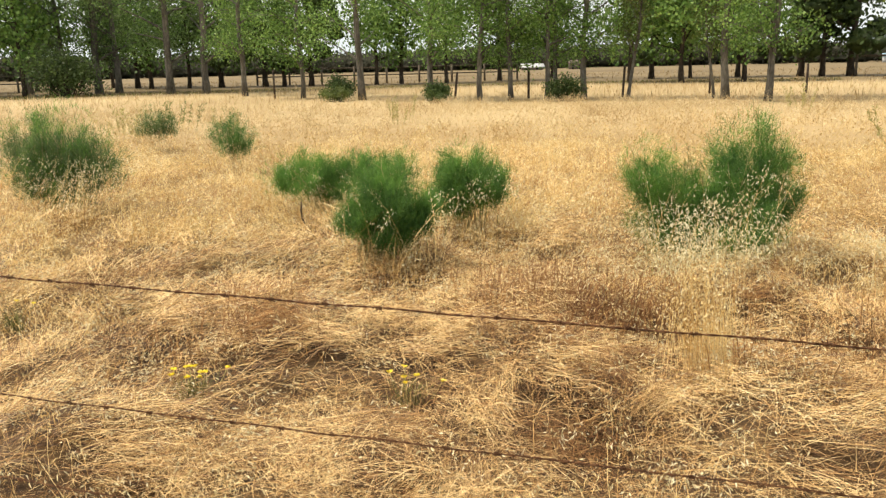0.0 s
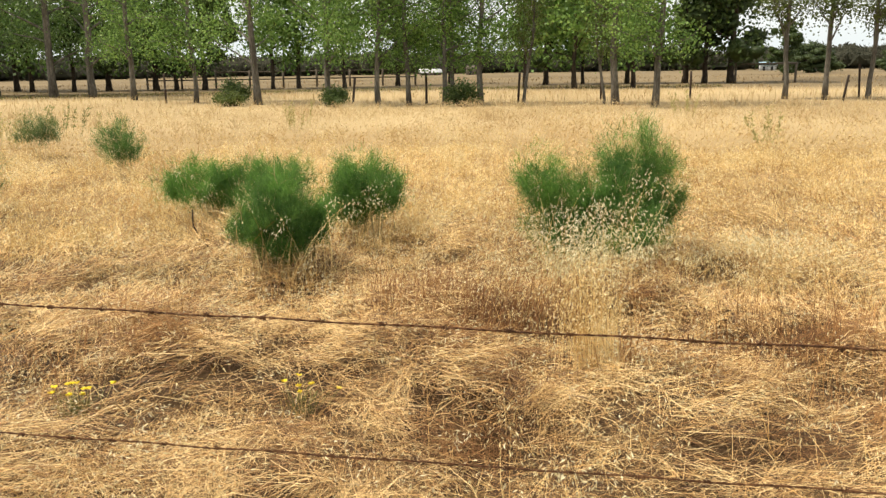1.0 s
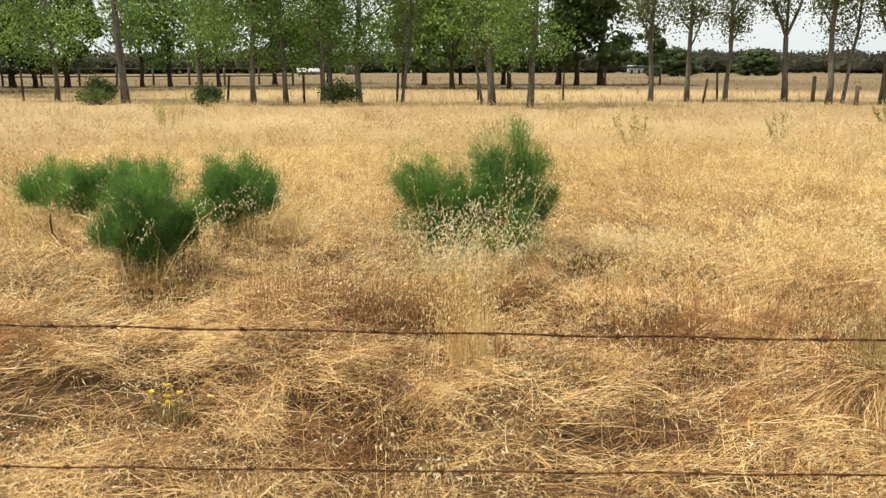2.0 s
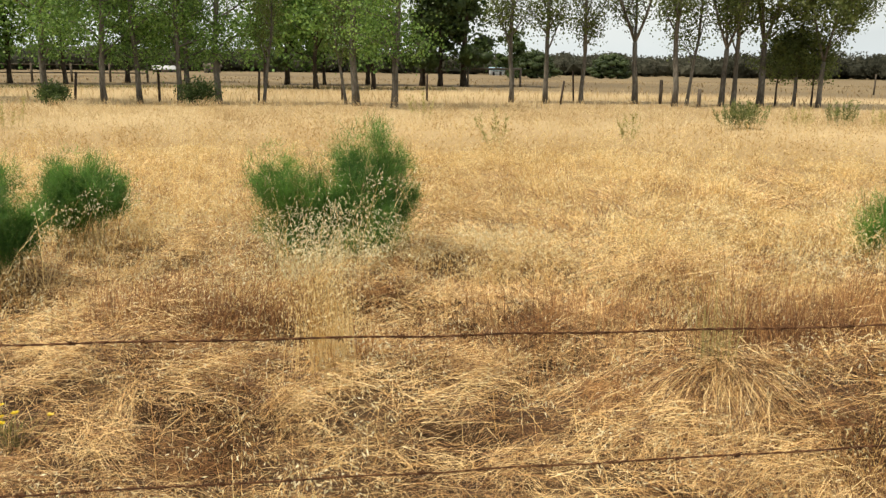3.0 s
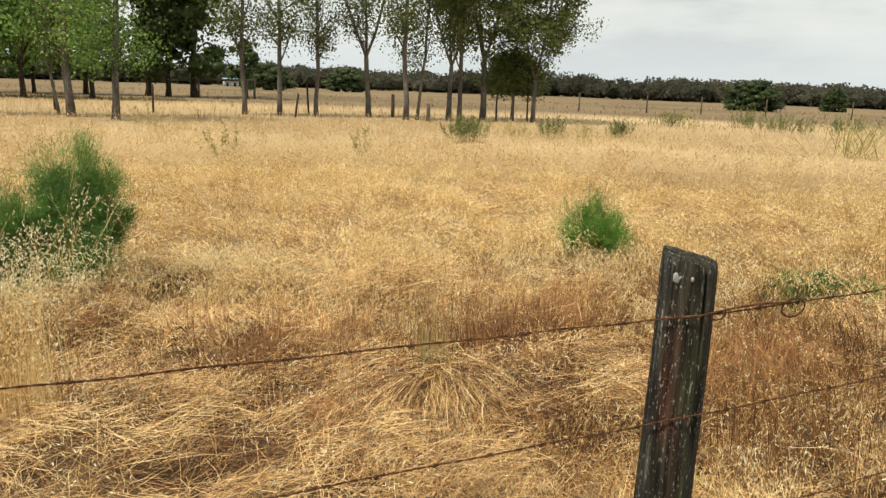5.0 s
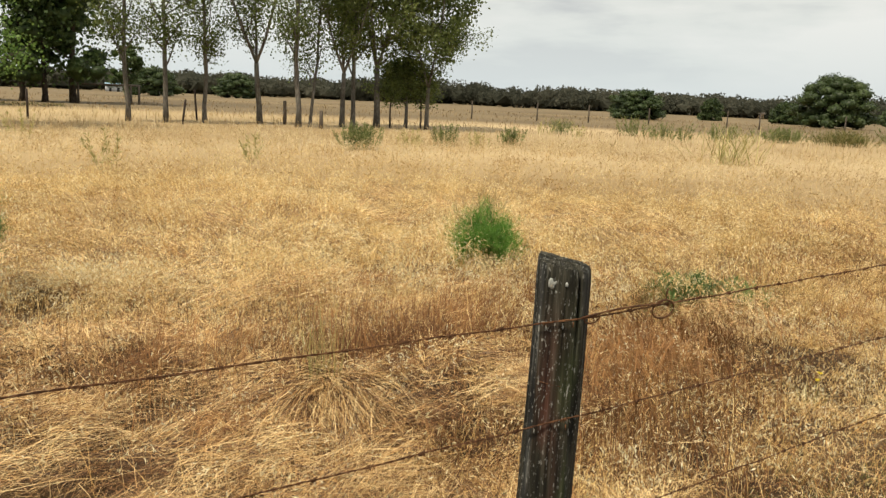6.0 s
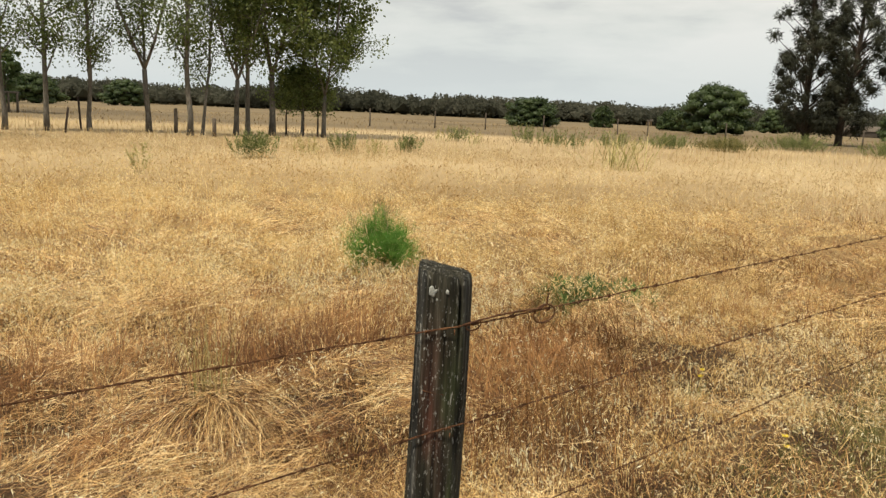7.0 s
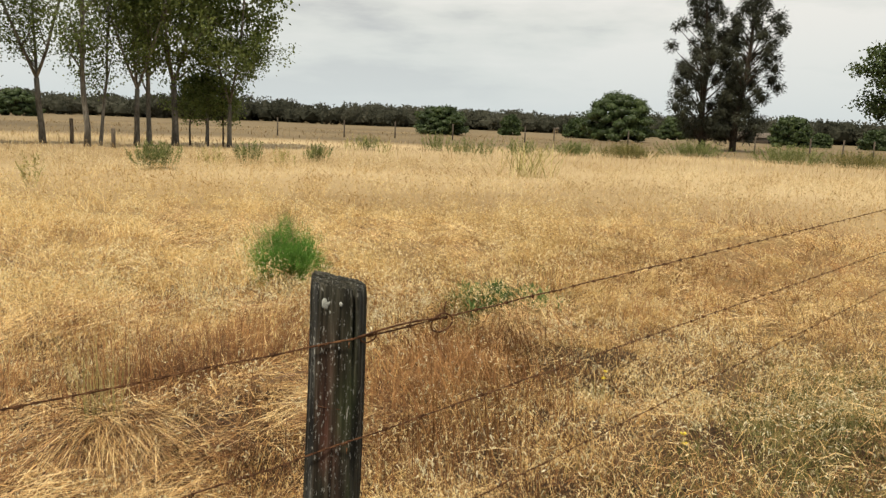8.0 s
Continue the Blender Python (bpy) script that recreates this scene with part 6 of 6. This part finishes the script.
    stuff("trodden_grass_heads", bh, M_HEAD, "pale seed heads low in the trodden strip")
    # green patches
    b = Buf()
    for cx, cy, sx, sy, m in ((6.5, 2.3, 0.42, 0.22, 5200), (4.5, -0.05, 0.40, 0.20, 2000), (5.3, -0.25, 0.6, 0.3, 4200), (8.4, 2.2, 0.7, 0.3, 1200), (3.3, 0.35, 0.35, 0.2, 900)):
        x, y = rng.normal(cx, sx, m), rng.normal(cy, sy, m)
        ribbons(b, rng, on_ground(x, y), rng.uniform(0, 6.3, m), rng.uniform(0.04, 0.14, m), rng.uniform(0.003, 0.006, m), rng.uniform(0.8, 1.5, m), rng.uniform(0.0, 1.0, m), 2, 0.3)
    stuff("green_grass", b, M_GREENGRASS, "low green grass growing through the dry straw")
    # grass behind the walk, kept low
    b = Buf()
    x, y = rng.uniform(-9, 12, 26000), rng.uniform(-8, 2.2, 26000)
    out = y < 1.66 - 0.36 * x
    x, y = x[out], y[out]
    n = len(x)
    ribbons(b, rng, on_ground(x, y), rng.uniform(0, 6.3, n), rng.uniform(0.08, 0.24, n), rng.uniform(0.004, 0.008, n), rng.uniform(0.1, 0.9, n), rng.uniform(-0.5, 0.3, n), 2, 0.3)
    stuff("verge_grass", b, M_STRAW, "short dry grass on the verge outside the fence")


build_clumps()


def yellow_weed(x, y, seed, blooms, label, h=0.2, spread=0.12):
    rng = np.random.default_rng(seed)
    e = thing("yellow_flower_weed", x, y, float(ground_z(x, y)), label, "flower", "yellow flowers")
    b = Buf()
    n = 90
    ribbons(b, rng, np.stack([rng.normal(0, spread * 0.5, n), rng.normal(0, spread * 0.4, n), np.zeros(n)], -1), rng.uniform(0, 6.3, n), rng.uniform(0.08, h * 1.1, n), rng.uniform(0.003, 0.006, n), rng.uniform(0.9, 1.5, n), rng.uniform(0.2, 1.2, n), 3, 0.3)
    part("foliage", b.mesh("foliage", M_GREENGRASS), M_GREENGRASS, e)
    for i in range(blooms):
        c = np.array([rng.normal(0, spread), rng.normal(0, spread * 0.7), h * rng.uniform(0.75, 1.25)])
        b = Buf()
        tube(b, np.stack([np.array([c[0] * 0.4, c[1] * 0.4, 0]), c * np.array([0.8, 0.8, 0.6]), c]), [0.0016, 0.0013, 0.001], 4)
        part("stem", b, M_PALEGREEN, e)
        b = Buf()
        m = 11
        a = np.arange(m) * 2 * np.pi / m
        d = unit(np.stack([np.cos(a), np.sin(a), np.full(m, 0.25)], -1) + rng.normal(0, 0.12, (m, 3)))
        diamonds(b, rng, np.repeat(c[None], m, 0), d, np.full(m, 0.017), np.full(m, 0.010))
        tube(b, np.stack([c - [0, 0, 0.003], c + [0, 0, 0.004]]), [0.005, 0.004], 7)
        part("bloom", b, M_YELLOW, e)
    return e


yellow_weed(-1.14, 3.42, 1, 10, "clump of yellow daisy-like weeds in straw", 0.17, 0.075)
yellow_weed(-0.17, 3.38, 2, 6, "thin yellow-flowered weed in straw", 0.17, 0.07)
yellow_weed(-2.55, 4.6, 3, 2, "small yellow-flowered weed in straw", 0.2, 0.06)
yellow_weed(4.7, 1.0, 4, 2, "single yellow flower beside the fence", 0.16, 0.04)
yellow_weed(3.95, 0.38, 5, 2, "small yellow flowers in short grass", 0.1, 0.05)

# a large dry leaf caught in the grass
e = thing("dry_leaf", 4.05, 0.53, 0.12, "curled pale dry leaf caught in the grass", "leaf")
b = Buf()
u, w = np.meshgrid(np.linspace(0, 1, 9), np.linspace(-1, 1, 5), indexing="ij")
wid = 0.022 * np.sin(np.pi * u ** 0.8)
lv = np.stack([0.085 * (u - 0.5), wid * w, 0.012 * np.sin(u * 3) + 0.010 * w * w], -1).reshape(-1, 3)
i, j = np.meshgrid(np.arange(8), np.arange(4), indexing="ij")
b.add(lv, np.stack([i * 5 + j, i * 5 + j + 1, (i + 1) * 5 + j + 1, (i + 1) * 5 + j], -1).reshape(-1, 4))
b.add(lv - [0, 0, 0.001], np.stack([i * 5 + j, (i + 1) * 5 + j, (i + 1) * 5 + j + 1, i * 5 + j + 1], -1).reshape(-1, 4))
o = part("blade", b, M_LEAFDRY, e)
o.matrix_basis = pose(0, 0, 0, 25, 30, 120)

# green scrub towards the right-hand fence
for az, r, w, h, sd in ((87.0, 45, 4.2, 1.1, 21), (91.0, 44, 3.5, 0.9, 22), (80.8, 50, 4.0, 1.0, 23), (76.5, 42, 3.6, 0.8, 24), (73.0, 42, 2.6, 0.75, 25)):
    x, y = polar(az, r)
    tall_weed(x, y, w, h, int(58 * w), sd, "low green weedy scrub in the dry grass", M_WEED if sd % 2 else M_GREENGRASS, "scrub patches")

# a bent dead stalk standing by the low bush
e = thing("dead_stalk", -1.04, 6.62, float(ground_z(-1.04, 6.62)), "bent dark dead fennel stalk beside a bush", "stalk")
b = Buf()
tube(b, [(0.02, 0, -0.03), (-0.03, 0, 0.06), (-0.09, 0, 0.15), (-0.12, 0, 0.22), (-0.125, 0, 0.29), (-0.12, 0.01, 0.36)], [0.005, 0.005, 0.006, 0.008, 0.008, 0.004], 7)
part("stem", b, M_BARK_DARK, e)

# a low leafy weed spreading through the dry grass
tall_weed(6.45, 2.32, 1.0, 0.17, 150, 61, "low leafy green weed among dry grass", M_LEAF_SHADE, "")

# a sheaf of strappy green leaves in the oats
e = thing("strappy_plant", 22.4, 8.1, float(ground_z(22.4, 8.1)), "strappy grey-green plant rising from the oats", "plant")
b = Buf()
rng = np.random.default_rng(88)
n = 80
ribbons(b, rng, np.stack([rng.normal(0, 0.42, n), rng.normal(0, 0.42, n), np.zeros(n)], -1), rng.uniform(0, 6.3, n), rng.uniform(0.7, 1.3, n), rng.uniform(0.018, 0.030, n), rng.uniform(0.9, 1.45, n), rng.uniform(0.3, 1.1, n), 4, 0.2)
part("foliage", b.mesh("foliage", M_PALEGREEN), M_PALEGREEN, e)
